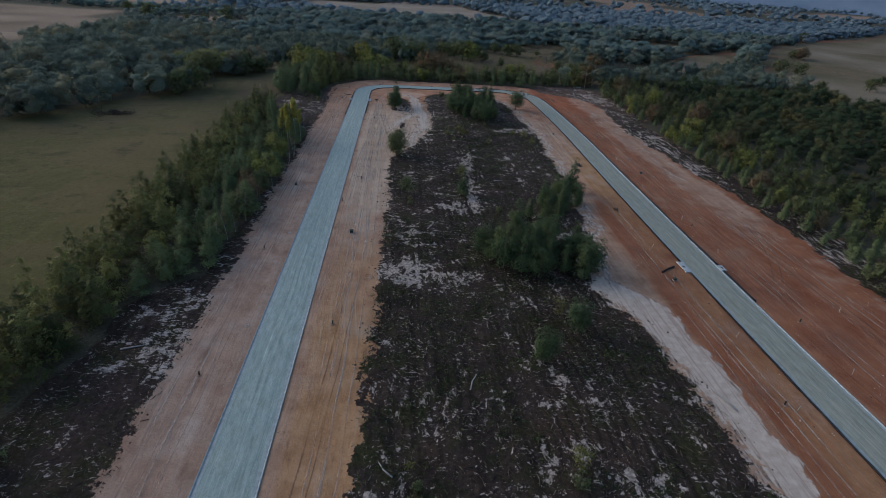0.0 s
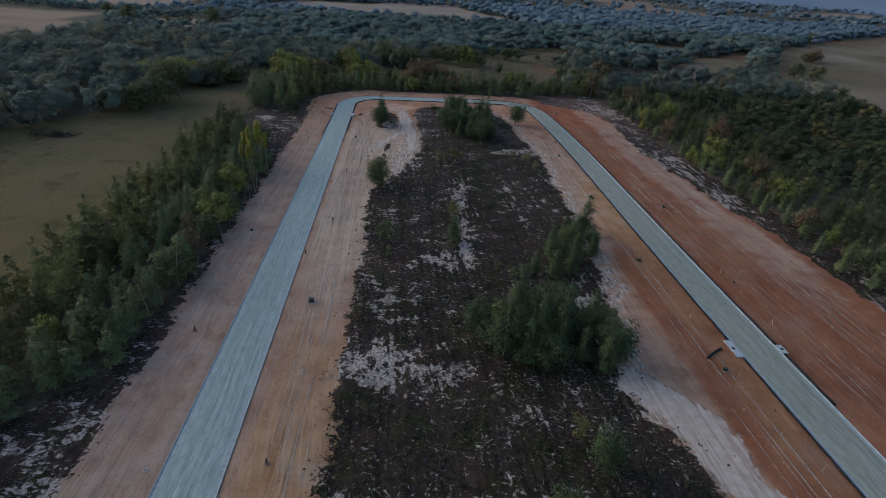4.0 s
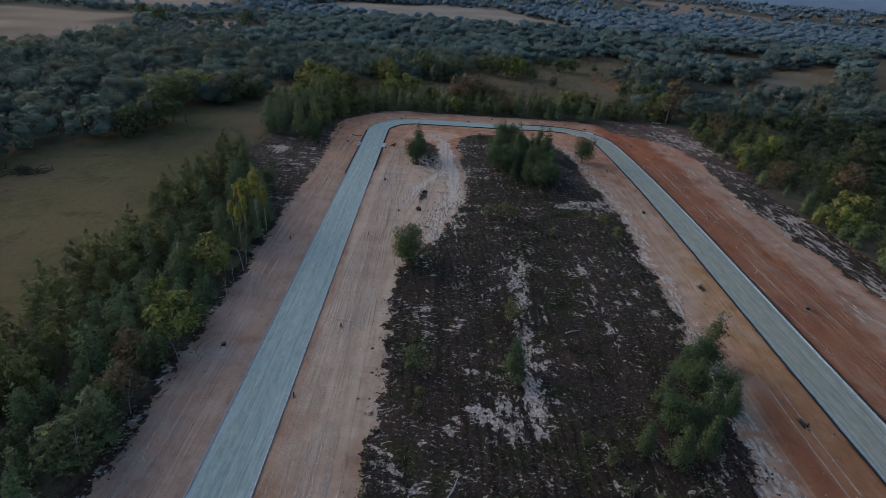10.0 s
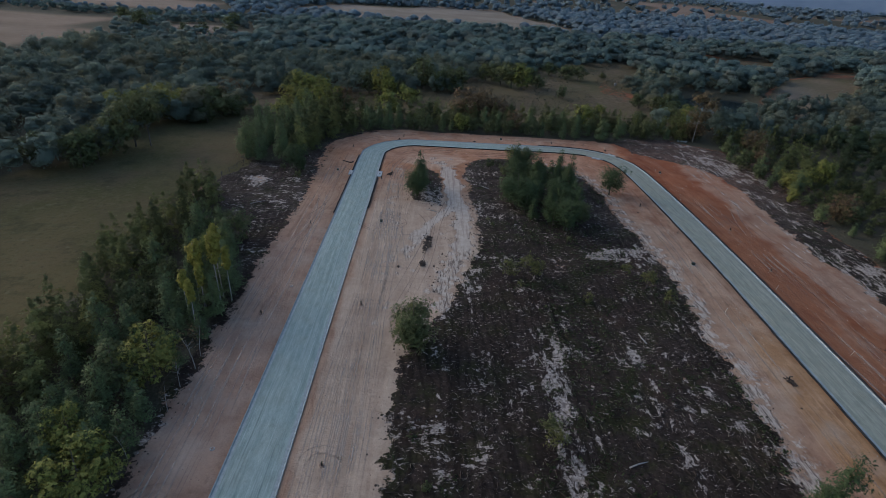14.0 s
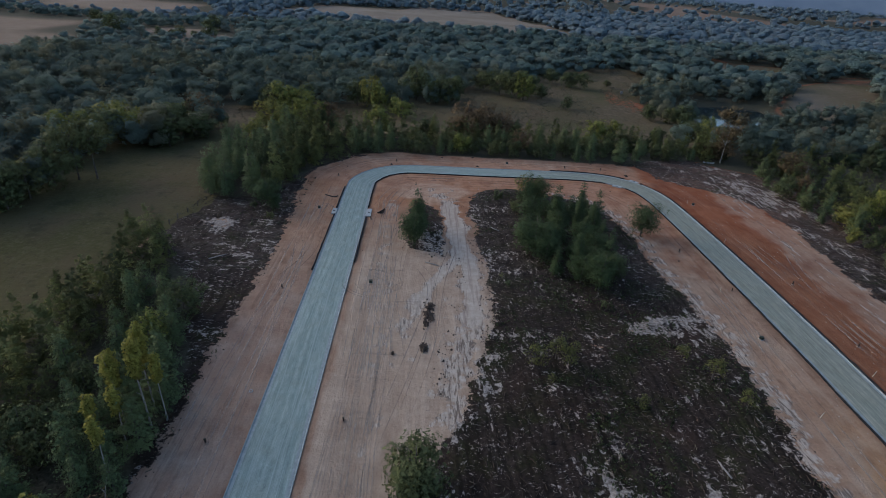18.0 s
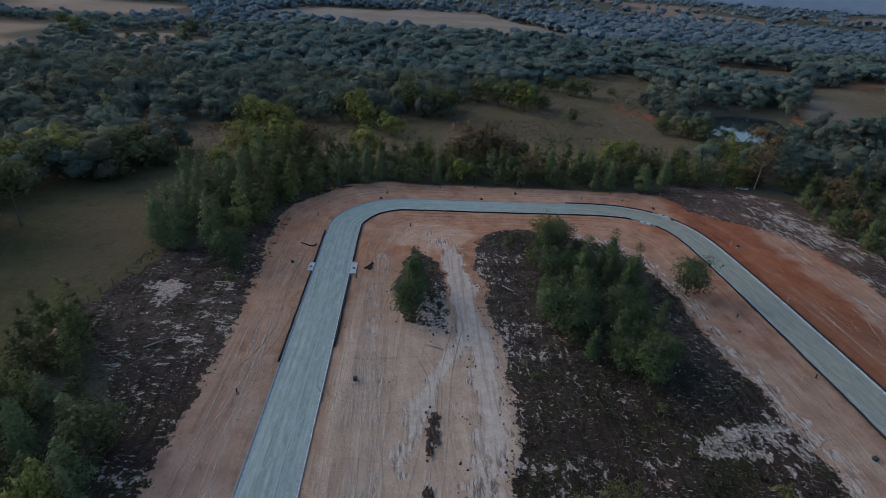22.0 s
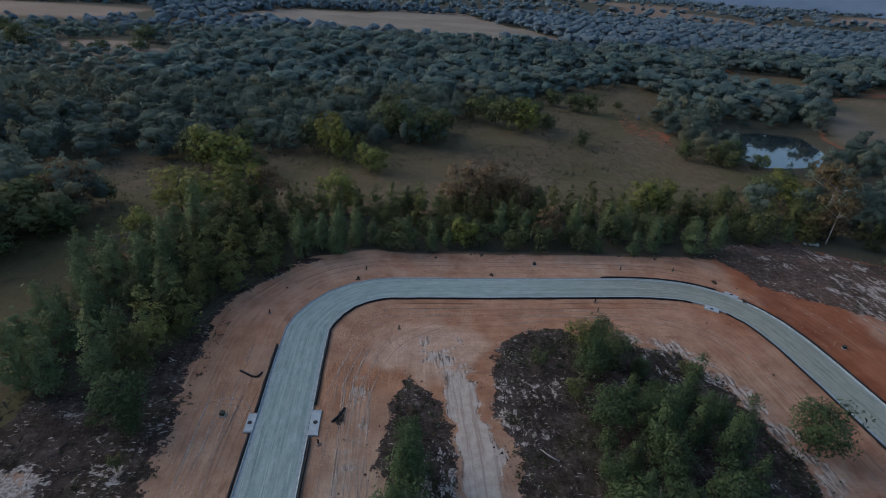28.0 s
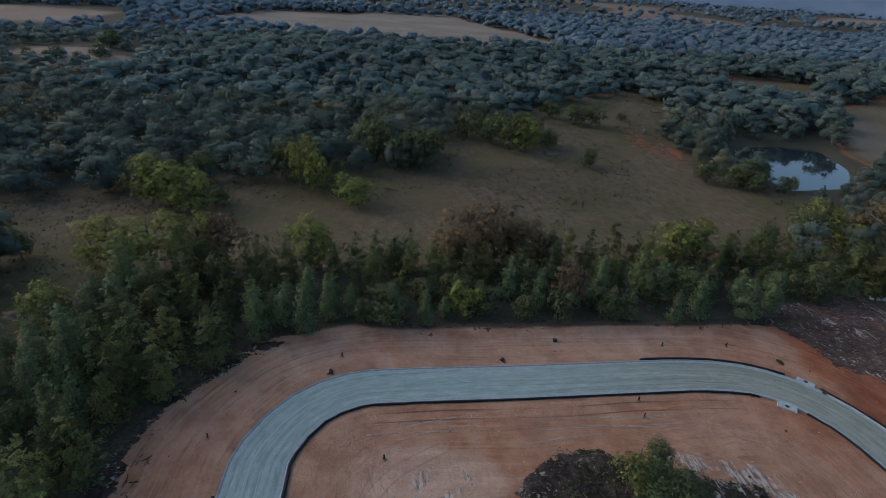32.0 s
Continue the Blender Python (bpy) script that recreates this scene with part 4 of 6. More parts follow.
def lump_crown(h, rng, lobes=14, wide=0.42, lobe=(0.15, 0.24), base=-0.05, sprays=22, size=0.3, core=1.0):
    """A dense far crown: uneven overlapping lumps of foliage with loose sprays round their edges."""
    quads, at, out = [], [], []
    for _ in range(lobes):
        v = rng.normal(size=3)
        v /= np.linalg.norm(v)
        v *= rng.uniform(0.4, 0.85)
        c = np.array([v[0] * wide * h, v[1] * wide * h, h * (base + (1 - base) * (0.45 + 0.4 * v[2]))])
        r = h * rng.uniform(*lobe)
        bump = {}
        for side in LUMP:
            p = side / np.linalg.norm(side, axis=-1)[..., None]
            k = np.array([[bump.setdefault(tuple(np.round(q, 3)), rng.uniform(0.7, 1.0)) for q in row] for row in p])
            g = c + core * r * p * k[..., None] * (1, 1, 0.9)
            for i in (0, 1):
                for j in (0, 1):
                    way = p[i:i + 2, j:j + 2].mean((0, 1))
                    if way[2] > -0.62:
                        # shading direction leans up, so flanks look nearly as lit as tops
                        quads.append([g[i, j], g[i + 1, j], g[i + 1, j + 1], g[i, j + 1], 0.4 * way + 0.6 * v + (0, 0, 0.95)])
        w = rng.normal(size=(sprays, 3))
        w[:, 2] += 0.5
        w /= np.linalg.norm(w, axis=1)[:, None]
        at.append(c + w * r * rng.uniform(0.8, 1.12, (sprays, 1)))
        out.append(w + 0.5 * v)
    loose = leaves(np.concatenate(at), np.concatenate(out), size, rng)
    # same upward lean for the sprays, beyond their true swelling
    loose[:, 4] += (0, 0, 0.5)
    return np.concatenate([np.array(quads), loose])


def trunk_mesh(h, rng, thick=0.014, limbs=6, reach=0.25, low=0.3, sides=6, lean=0.03):
    bm = bmesh.new()
    bend = rng.normal(0, lean * h, 2)
    spine = [Vector((bend[0] * u * u, bend[1] * u * u, u * h * 0.93 - 0.3)) for u in (0, 0.1, 0.3, 0.55, 0.8, 1.0)]
    tube(bm, spine, [h * thick * k for k in (1.5, 1.05, 0.85, 0.6, 0.35, 0.12)], sides)
    for i in range(limbs):
        u = rng.uniform(low, 0.85)
        a, th = spine[0].lerp(spine[-1], u), rng.uniform(0, 6.28)
        a.x, a.y = bend[0] * u * u, bend[1] * u * u
        r = h * reach * rng.uniform(0.6, 1.1) * (1.1 - u)
        b = a + Vector((math.cos(th) * r, math.sin(th) * r, r * 0.6))
        c = b + Vector((math.cos(th + 0.4) * r * 0.6, math.sin(th + 0.4) * r * 0.6, r * 0.4))
        tube(bm, [a, b, c], [h * thick * 0.45, h * thick * 0.28, h * thick * 0.08], 4)
    return bm


KINDS = {}


def kind_of_tree(key, name, label, category, variants, crown, leaf, bark, **trunk):
    KINDS[key] = dict(name=name, label=label, category=category, variants=variants, crown=crown, leaf=leaf, bark=bark, trunk=trunk, made={})


def plant(key, x, y, h, rng, group="", wide=1.0):
    """One tree of a kind with its foot on the land at (x, y)."""
    k = KINDS[key]
    v = int(rng.integers(k["variants"]))
    m = Matrix.LocRotScale((x, y, float(lie(x, y)) - 0.05), Euler((0, 0, rng.uniform(0, 6.28))), (h / 10 * wide * rng.uniform(0.9, 1.12),) * 2 + (h / 10,))
    if v in k["made"]:
        ob = copy_thing(k["made"][v], m)
    else:
        own = np.random.default_rng(100 + 17 * v + len(key))
        ob = new(k["name"])
        part("trunk", trunk_mesh(10, own, **k["trunk"]), k["bark"], ob)
        part("crown", quads_mesh("crown", k["crown"](10, own)), k["leaf"], ob)
        ob.matrix_basis = m
        k["made"][v] = ob
    tagged(ob, k["label"], k["category"], group)
    return ob


kind_of_tree("pine", "pine_tree", "young dark green pine with a pointed crown", "tree", 5, lambda h, r: pine_crown(h, r, 96, 15, 0.27, wide=r.uniform(0.22, 0.3)), PINE, BARK, limbs=4, reach=0.15)
kind_of_tree("oak", "broadleaf_tree", "dark green broadleaf tree with a rounded uneven crown", "tree", 5, lambda h, r: oak_crown(h, r, 40, 40, 0.34, wide=r.uniform(0.36, 0.5), base=-0.05), OAK, BARK)
kind_of_tree("thick", "thicket_tree", "dense dark green broadleaf tree in a thicket", "tree", 5, lambda h, r: oak_crown(h, r, 64, 58, 0.21, wide=r.uniform(0.34, 0.46)), THICK, BARK)
kind_of_tree("full", "cedar_tree", "dense dark evergreen tree leafy down to the ground", "tree", 1, lambda h, r: oak_crown(h, r, 60, 62, 0.27, wide=0.34, base=-0.12), OAK, BARK)
kind_of_tree("pole", "bare_tree", "thin leaning tree with a pale and nearly leafless trunk", "tree", 4, lambda h, r: oak_crown(h, r, lobes=10, each=14, wide=0.12, base=0.3, size=0.2, sparse=0.4), RUST, PALE_BARK, thick=0.008, limbs=9, reach=0.16, lean=0.12)
kind_of_tree("tall", "half_bare_tree", "tall half bare tree with pale spreading limbs and orange leaves", "tree", 1, lambda h, r: oak_crown(h, r, lobes=34, each=30, wide=0.34, base=0.55, size=0.27, sparse=0.15, lobe=(0.05, 0.1)), RUST, PALE_BARK, thick=0.012, limbs=14, reach=0.42, low=0.5, lean=0.06)
kind_of_tree("spire", "thicket_pine", "soft green pointed young pine in a thicket", "tree", 3, lambda h, r: pine_crown(h, r, 130, 20, 0.21, wide=r.uniform(0.22, 0.3)), THICK, BARK, limbs=4, reach=0.15)
kind_of_tree("lime", "yellowing_tree", "broadleaf tree turning yellow green in autumn", "tree", 3, lambda h, r: oak_crown(h, r, 34, 44, 0.36, wide=0.46, base=-0.05, sparse=0.1), LIME, BARK)
kind_of_tree("rust", "autumn_tree", "broadleaf tree with rust brown autumn leaves", "tree", 3, lambda h, r: oak_crown(h, r, lobes=40, each=40, size=0.32, wide=0.44, base=0.0, sparse=0.12), RUST, BARK, limbs=14, reach=0.36)
kind_of_tree("shade", "shade_tree", "tall broadleaf tree with a clear trunk beside the pasture", "tree", 2, lambda h, r: oak_crown(h, r, 40, 40, 0.26, wide=0.44, base=0.42, lobe=(0.07, 0.12)), OAK, BARK, limbs=9, reach=0.35, low=0.4)
kind_of_tree("slim", "slender_tree", "tall slender tree with a pale trunk and yellow leaves", "tree", 3, lambda h, r: oak_crown(h, r, lobes=26, each=30, wide=0.045, base=0.48, size=0.23, lobe=(0.025, 0.05)), YELLOW, PALE_BARK, thick=0.009, limbs=4, reach=0.08, lean=0.05)
kind_of_tree("bush", "bush", "low green bush among shredded brush", "bush", 4, lambda h, r: oak_crown(h, r, lobes=26, each=40, wide=0.45, base=0.0, size=0.42, sparse=0.2), OAK, BARK, limbs=5, reach=0.4, low=0.1)
kind_of_tree("weed", "sapling", "thin sapling with sparse yellow green leaves", "sapling", 4, lambda h, r: oak_crown(h, r, lobes=26, each=34, wide=0.42, base=0.02, size=0.3, sparse=0.25), SAPLING, BARK, limbs=8, reach=0.4, low=0.1)


def scatter(poly, gap, rng, limit=100000):
    """Places inside a polygon no closer than gap."""
    xs, ys = [p[0] for p in poly], [p[1] for p in poly]
    tries = int((max(xs) - min(xs)) * (max(ys) - min(ys)) / gap**2 * 4)
    cx, cy = rng.uniform(min(xs), max(xs), tries), rng.uniform(min(ys), max(ys), tries)
    ok = inside(poly, cx, cy) > 0.5
    cells, out = {}, []
    for x, y in zip(cx[ok], cy[ok]):
        c = (int(x // gap), int(y // gap))
        if all((x - q[0]) ** 2 + (y - q[1]) ** 2 > gap * gap for i in (-1, 0, 1) for j in (-1, 0, 1) for q in cells.get((c[0] + i, c[1] + j), ())):
            cells.setdefault(c, []).append((x, y))
            out.append((float(x), float(y)))
            if len(out) == limit:
                break
    return out


rng = np.random.default_rng(7)
# single trees and clumps inside the loop: kind, x, y, height
for key, x, y, h in (("full", -1, 174.5, 11), ("thick", -3, 241, 10), ("spire", -2.5, 246, 12), ("spire", -1.5, 249, 9), ("thick", -2, 254, 6), ("thick", 27.5, 267.5, 9), ("thick", 31.5, 270, 9), ("thick", 36, 267.5, 8), ("spire", 29, 272, 7), ("thick", 32.5, 277, 11), ("weed", 27.5, 274, 9), ("thick", 29.5, 275, 8), ("bush", 24, 263, 5), ("bush", 36, 269, 5), ("bush", 20, 271, 4), ("bush", 44, 268, 4), ("thick", 54.5, 252, 11), ("spire", 51, 145, 10.5),
                     ("thick", 24, 66.5, 8), ("bush", 25, 70, 5), ("thick", 32, 75, 8), ("bush", 34, 78, 6), ("bush", 23, 43, 7), ("bush", 3, 43, 5), ("spire", 18, 140, 8), ("bush", 2, 139, 6), ("bush", 19, 157, 6), ("bush", 26, 126, 6), ("bush", 30, 119, 6), ("bush", 33, 117, 7), ("bush", 27, 115, 5), ("bush", 29, 123, 5), ("bush", 18, 137, 6), ("bush", 3, 131, 5),
                     ("weed", 22, 202, 6), ("weed", 24, 200, 5), ("weed", 18, 200, 5), ("weed", 47, 198, 6), ("weed", 33, 191, 6), ("weed", 49, 191, 5), ("weed", 26, 204, 5), ("weed", 44, 203, 4), ("weed", 20, 196, 4), ("weed", 3, 134, 4),
                     ("weed", 19, 154, 5), ("weed", 30, 80, 5), ("weed", 2, 46, 4), ("weed", 24, 46, 5), ("bush", 17, 225, 4), ("bush", 35, 218, 5), ("bush", -38, 251, 6), ("thick", -38.6, 257, 9), ("thick", -40.6, 259.5, 10), ("bush", -44, 258, 5), ("weed", 16, 228, 3), ("bush", 2, 147, 4), ("bush", -47, 47, 8), ("bush", -50, 44, 8)):
    plant(key, x, y, h, rng, "trees inside the road loop")
CLUMPS = [([(24, 258), (31, 264), (42, 264), (46, 255), (44, 241), (40, 227), (34, 222), (27, 228), (22, 241)], 3.7, 6, 10.5),
          ([(17.5, 104), (20, 96.5), (27, 93.5), (40, 92.5), (43.5, 98), (43, 107), (36, 112), (26, 110)], 3.4, 6, 11), ([(33, 124), (36, 134), (42, 142), (51, 146), (51, 136), (47, 127), (40, 122)], 3.8, 6, 9)]
for poly, gap, lo, hi in CLUMPS:
    for x, y in scatter(poly, gap, rng):
        plant(str(rng.choice(["thick", "spire", "lime"], p=[0.6, 0.4, 0.0])), x, y, rng.uniform(lo, hi), rng, "thickets inside the road loop")
for x, y, h in ((-34.8, 186, 12.5), (-36.2, 184.5, 13), (-37.0, 187.5, 13), (-38.6, 183.5, 12), (-37.6, 181, 11), (-40, 180, 11), (-37.2, 176, 10), (-40.5, 185.5, 12)):
    plant("slim", x, y, h, rng, "slender trees at the wood's edge")
for x, y, h in ((-33.8, 167, 9), (-34.2, 170, 8), (-34.4, 163, 7), (-33.9, 158, 8), (-35.3, 150, 7), (-34.4, 139, 8), (-36.2, 118, 9), (-37.6, 108, 9), (-38.4, 104, 8), (-37, 112, 7), (-36, 128, 8)):
    plant("pole", x, y, h, rng, "bare trees at the wood's edge")
BELT_SPOTS = []
for poly, gap, lo, hi, odds, group in ((LEFT_BELT, 3.1, 6.5, 10.5, [0.76, 0.14, 0.07, 0.03], "belt of young trees"), (NORTH_BELT, 3.9, 7.5, 11.5, [0.5, 0.44, 0.03, 0.03], "trees behind the loop"), (RIGHT_BELT, 4.1, 5.5, 9.5, [0.45, 0.38, 0.10, 0.07], "trees along the cleared slope")):
    for x, y in scatter(poly, gap, rng):
        h = rng.uniform(lo, hi) * (1.2 if poly is NORTH_BELT and x < -30 else 1.0)
        front = x > -49 - 0.02 * (y - 100) if poly is LEFT_BELT else inside([(-40, 250), (-26, 318), (100, 326), (100, 250)], x, y) > 0 or x < -44 if poly is NORTH_BELT else x < 118
        if front and y > 15:
            plant(str(rng.choice(["pine", "oak", "lime", "rust"], p=[0.88, 0.1, 0.02, 0.0] if poly is NORTH_BELT and x < -12 else odds)), x, y, h, rng, group)
        else:
            BELT_SPOTS.append((x, y, h))
# trees of the valley: kind, x, y, height, spread
for key, x, y, h, wide in (("tall", 108.9, 319.3, 15, 1.0), ("lime", -63, 377, 18, 1.1), ("lime", -56, 372, 14, 1.2), ("oak", -69, 380, 17, 1.1), ("oak", -50, 379, 9, 1.2), ("lime", -23, 388, 18, 0.9), ("lime", -28, 395, 21, 1.0), ("oak", -18, 392, 16, 1.0), ("lime", -12, 377, 11, 1.3), ("oak", 2, 413, 20, 1.2),
                           ("oak", 11, 414, 18, 1.2), ("oak", -6, 418, 21, 1.1), ("oak", 6, 420, 19, 1.2), ("oak", 33, 456, 14, 1.3), ("lime", 54, 437, 21, 1.0), ("oak", 48, 441, 19, 1.1), ("oak", 42, 448, 15, 1.2), ("oak", 75, 421, 13, 1.2), ("oak", 92, 488, 15, 1.3), ("oak", 100, 486, 13, 1.2),
                           ("oak", 122, 500, 8, 1.3), ("oak", 117, 408, 14, 1.3), ("oak", 126, 404, 13, 1.3), ("oak", 135, 408, 12, 1.2), ("oak", 141, 399, 10, 1.0), ("lime", 147, 402, 8, 1.0), ("oak", 131, 400, 12, 1.2), ("lime", -58, 331, 16, 1.4), ("lime", -51, 333, 14, 1.2), ("rust", 15, 335, 16, 1.1), ("rust", 22, 337, 19, 1.1), ("rust", 29, 336, 18, 1.0), ("oak", 33, 334, 15, 0.9),
                           ("lime", 66, 338, 14, 1.2), ("lime", 72, 340, 14, 1.2), ("rust", 110, 322, 14, 1.2), ("lime", -19, 336, 16, 1.1), ("lime", -42, 335, 16, 1.0), ("rust", -37, 336, 15, 1.0), ("oak", -99, 250, 17, 1.1), ("oak", -98.5, 257, 17, 1.1), ("oak", -98, 266, 16, 1.1), ("shade", -95, 271.5, 17, 1.0), ("shade", -91, 273, 17, 1.0), ("oak", -80, 339, 12, 1.2), ("oak", -80, 318, 11, 1.3), ("oak", -85, 305, 12, 1.3), ("lime", -98, 308, 16, 1.3), ("lime", -106, 312, 17, 1.3), ("oak", -88, 314, 15, 1.3), ("rust", -84, 331, 14, 1.2), ("oak", -91, 324, 16, 1.3), ("lime", -113, 300, 16, 1.3), ("oak", -104, 302, 15, 1.3), ("lime", -92, 334, 13, 1.3),
                           ("oak", 0, 331, 11, 0.8), ("oak", 95, 345, 12, 1.2), ("oak", 112, 352, 13, 1.2), ("lime", 124, 360, 12, 1.2), ("oak", 135, 372, 12, 1.2), ("rust", 132, 352, 12, 1.2), ("lime", 118, 345, 12, 1.2), ("rust", -92, 352, 9, 1.4), ("rust", -98, 346, 10, 1.4), ("pole", -90, 341, 11, 1.5), ("pole", 186, 414, 11, 1.6), ("pole", 181, 409, 9, 1.8), ("pole", 216, 428, 11, 1.5), ("tall", 118, 333, 13, 1.0), ("pole", 128, 300, 14, 1.2), ("oak", -112, 250, 16, 1.2), ("oak", -76, 392, 18, 1.2), ("oak", -60, 398, 19, 1.2), ("oak", -35, 400, 20, 1.1), ("oak", 14, 424, 20, 1.2), ("oak", 60, 452, 18, 1.2), ("oak", 66, 444, 15, 1.2), ("oak", 40, 470, 17, 1.2), ("oak", 84, 500, 16, 1.3),
                           ("rust", 118, 285, 12, 1.1), ("lime", 116, 262, 11, 1.2), ("rust", 117, 240, 13, 1.1), ("lime", 121, 212, 12, 1.2), ("rust", 124, 190, 12, 1.2), ("lime", 120, 170, 11, 1.2), ("rust", 113, 150, 11, 1.1), ("rust", 126, 305, 15, 1.2), ("lime", 130, 270, 13, 1.2), ("rust", 134, 232, 14, 1.2), ("rust", 404, 545, 16, 1.5), ("rust", 412, 552, 15, 1.5), ("rust", 396, 535, 15, 1.5), ("oak", 392, 538, 13, 1.5), ("oak", 338, 372, 12, 1.3), ("oak", 372, 402, 12, 1.3), ("oak", 330, 440, 14, 1.4), ("oak", 322, 452, 15, 1.4), ("oak", 560, 760, 16, 1.5), ("oak", 300, 372, 14, 1.3), ("oak", 290, 365, 13, 1.3),
                           ("oak", -300, 660, 18, 1.4), ("oak", -262, 640, 17, 1.4), ("oak", -250, 590, 18, 1.3), ("oak", -190, 640, 16, 1.3), ("oak", -196, 583, 11, 1.3), ("oak", -178, 598, 11, 1.4), ("oak", -212, 586, 12, 1.3), ("oak", -187, 590, 9, 1.4),):
    plant(key, x, y, h, rng, "trees of the valley", wide)


# ---- far woods ----
def woods(name, spots, label, crowns, leaf):
    """Many far trees in one mesh: spots of x, y, height."""
    rows = []
    r = np.random.default_rng(len(spots))
    for x, y, h in spots:
        q = crowns[int(r.integers(len(crowns)))]
        th, w = r.uniform(0, 6.28), r.uniform(0.9, 1.2) * (1.25 if leaf in (MISTY, HAZY) else 1.05)
        c, s = math.cos(th), math.sin(th)
        turn = np.array([[c, s, 0], [-s, c, 0], [0, 0, 1]])
        tree = q @ turn
        tree[:, :4] = tree[:, :4] * (h / 10 * w, h / 10 * w, h / 10) + (x, y, 0)
        rows.append(tree)
    sizes = [len(q) for q in rows]
    zs = np.repeat(lie(np.array([p[0] for p in spots]), np.array([p[1] for p in spots])) - 0.3, sizes)
    quads = np.concatenate(rows)
    quads[:, :4, 2] += zs[:, None]
    me = quads_mesh(name, quads)
    tone = np.repeat(np.repeat(r.uniform(0, 1, len(spots)), sizes), 4)
    me.attributes.new("tone", "FLOAT_COLOR", "POINT").data.foreach_set("color", np.stack([tone, tone, tone, np.ones_like(tone)], 1).astype(np.float32).ravel())
    return tagged(part(name, me, leaf), label, "woods", kind="stuff")


def open_land(x, y):
    m = np.maximum.reduce([inside(MEADOW, x, y) + 2, inside(PASTURE, x, y) + 2, inside(POND, x, y) + 6, inside(TAN, x, y), inside(BARE, x, y) + 4] + [inside(f, x, y) for f in FIELDS])
    belts = np.maximum.reduce([inside(LEFT_BELT, x, y), inside(NORTH_BELT, x, y), inside(RIGHT_BELT, x, y)])
    loop = (x > -64) & (x < 122) & (y < 336)
    return (m > 0) | (belts > -1) | loop


def fill(x0, x1, y0, y1, gap, lo, hi, seed, far_fields=0.0):
    r = np.random.default_rng(seed)
    gx, gy = np.meshgrid(np.arange(x0, x1, gap), np.arange(y0, y1, gap))
    gx, gy = gx.ravel() + r.uniform(-0.45, 0.45, gx.size) * gap, gy.ravel() + r.uniform(-0.45, 0.45, gx.size) * gap
    seen = np.abs(gx - 0) < 1.0 * (gy + 20) + 60
    keep = seen & ~open_land(gx, gy)
    if far_fields:
        keep &= grain(gx, gy, 260, 31) + 0.5 * grain(gx, gy, 90, 32) < far_fields
    low = 1 - 0.4 * step01(gy, 440, 500) * (1 - step01(gx, -170, -120)) * (1 - step01(gy, 800, 1000))
    low *= 1 - 0.45 * step01(gx, 112, 124) * (1 - step01(gx, 205, 225)) * step01(gy, 330, 340) * (1 - step01(gy, 392, 404))
    return [(a, b, h) for a, b, h in zip(gx[keep], gy[keep], r.uniform(lo, hi, keep.sum()) * low[keep])]


tr = np.random.default_rng(3)
BELT_CROWNS = [pine_crown(10, tr, 44, 8, 0.44, 0.06, 0.26) for _ in range(6)]
NEAR_CROWNS = [lump_crown(10, tr, 13, tr.uniform(0.34, 0.46), (0.11, 0.2), sprays=26, size=0.29, core=0.78) for _ in range(9)] + [pine_crown(10, tr, 30, 9, 0.42, 0.05, 0.26)]
MID_CROWNS = [lump_crown(10, tr, 8, tr.uniform(0.36, 0.46), (0.16, 0.24), sprays=13, size=0.38, core=0.85) for _ in range(9)]
RIDGE_CROWNS = [lump_crown(10, tr, 4, tr.uniform(0.38, 0.46), (0.22, 0.3), sprays=5, size=0.5) for _ in range(9)]
FAR_CROWNS = [lump_crown(10, tr, 2, 0.4, (0.26, 0.36), sprays=6, size=0.9) for _ in range(6)]
woods("tree_belt", BELT_SPOTS, "dense young pines and oaks in a belt", BELT_CROWNS, BELT)
woods("woods_east", fill(116, 300, 20, 330, 8.2, 6.5, 13, 1), "mixed autumn woodland beside the cleared land", NEAR_CROWNS, SHADY)
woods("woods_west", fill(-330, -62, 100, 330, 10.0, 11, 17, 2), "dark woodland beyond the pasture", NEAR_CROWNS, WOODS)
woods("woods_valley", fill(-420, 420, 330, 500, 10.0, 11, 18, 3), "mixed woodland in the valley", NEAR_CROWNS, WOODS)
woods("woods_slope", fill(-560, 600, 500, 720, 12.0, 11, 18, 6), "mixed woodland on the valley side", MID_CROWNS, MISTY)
woods("woods_ridge", fill(-1000, 1000, 720, 1200, 16, 12, 18, 4), "woodland on the far ridge", RIDGE_CROWNS, HAZY)
woods("woods_distant", fill(-3200, 3600, 1200, 3400, 52, 14, 24, 5, 0.35), "distant woods between fields", FAR_CROWNS, HAZY)


# ---- low growth and litter ----
def on_block(n, r, low, high):
    """Places in the block's brush, from the edge inwards between low and high metres."""
    x, y = r.uniform(-10, 58, n), r.uniform(20, 284, n)
    m = np.maximum(inside(BLOCK, x, y), inside(ISLAND, x, y))
    keep = (m > low) & (m < high) & (near(TRACK, x, y) > 3.5)
    return x[keep], y[keep]


def on_strip(n, r):
    """Places in the strips of brush outside the loop."""
    x, y = np.r_[r.uniform(-60, -33, n), r.uniform(80, 116, n)], r.uniform(25, 312, 2 * n)
    keep = ((x < 0) & ((y > 215) | (x > -50))) | ((x > 0) & (inside(RIGHT_DIRT, x, y) < -0.5))
    return x[keep], y[keep]


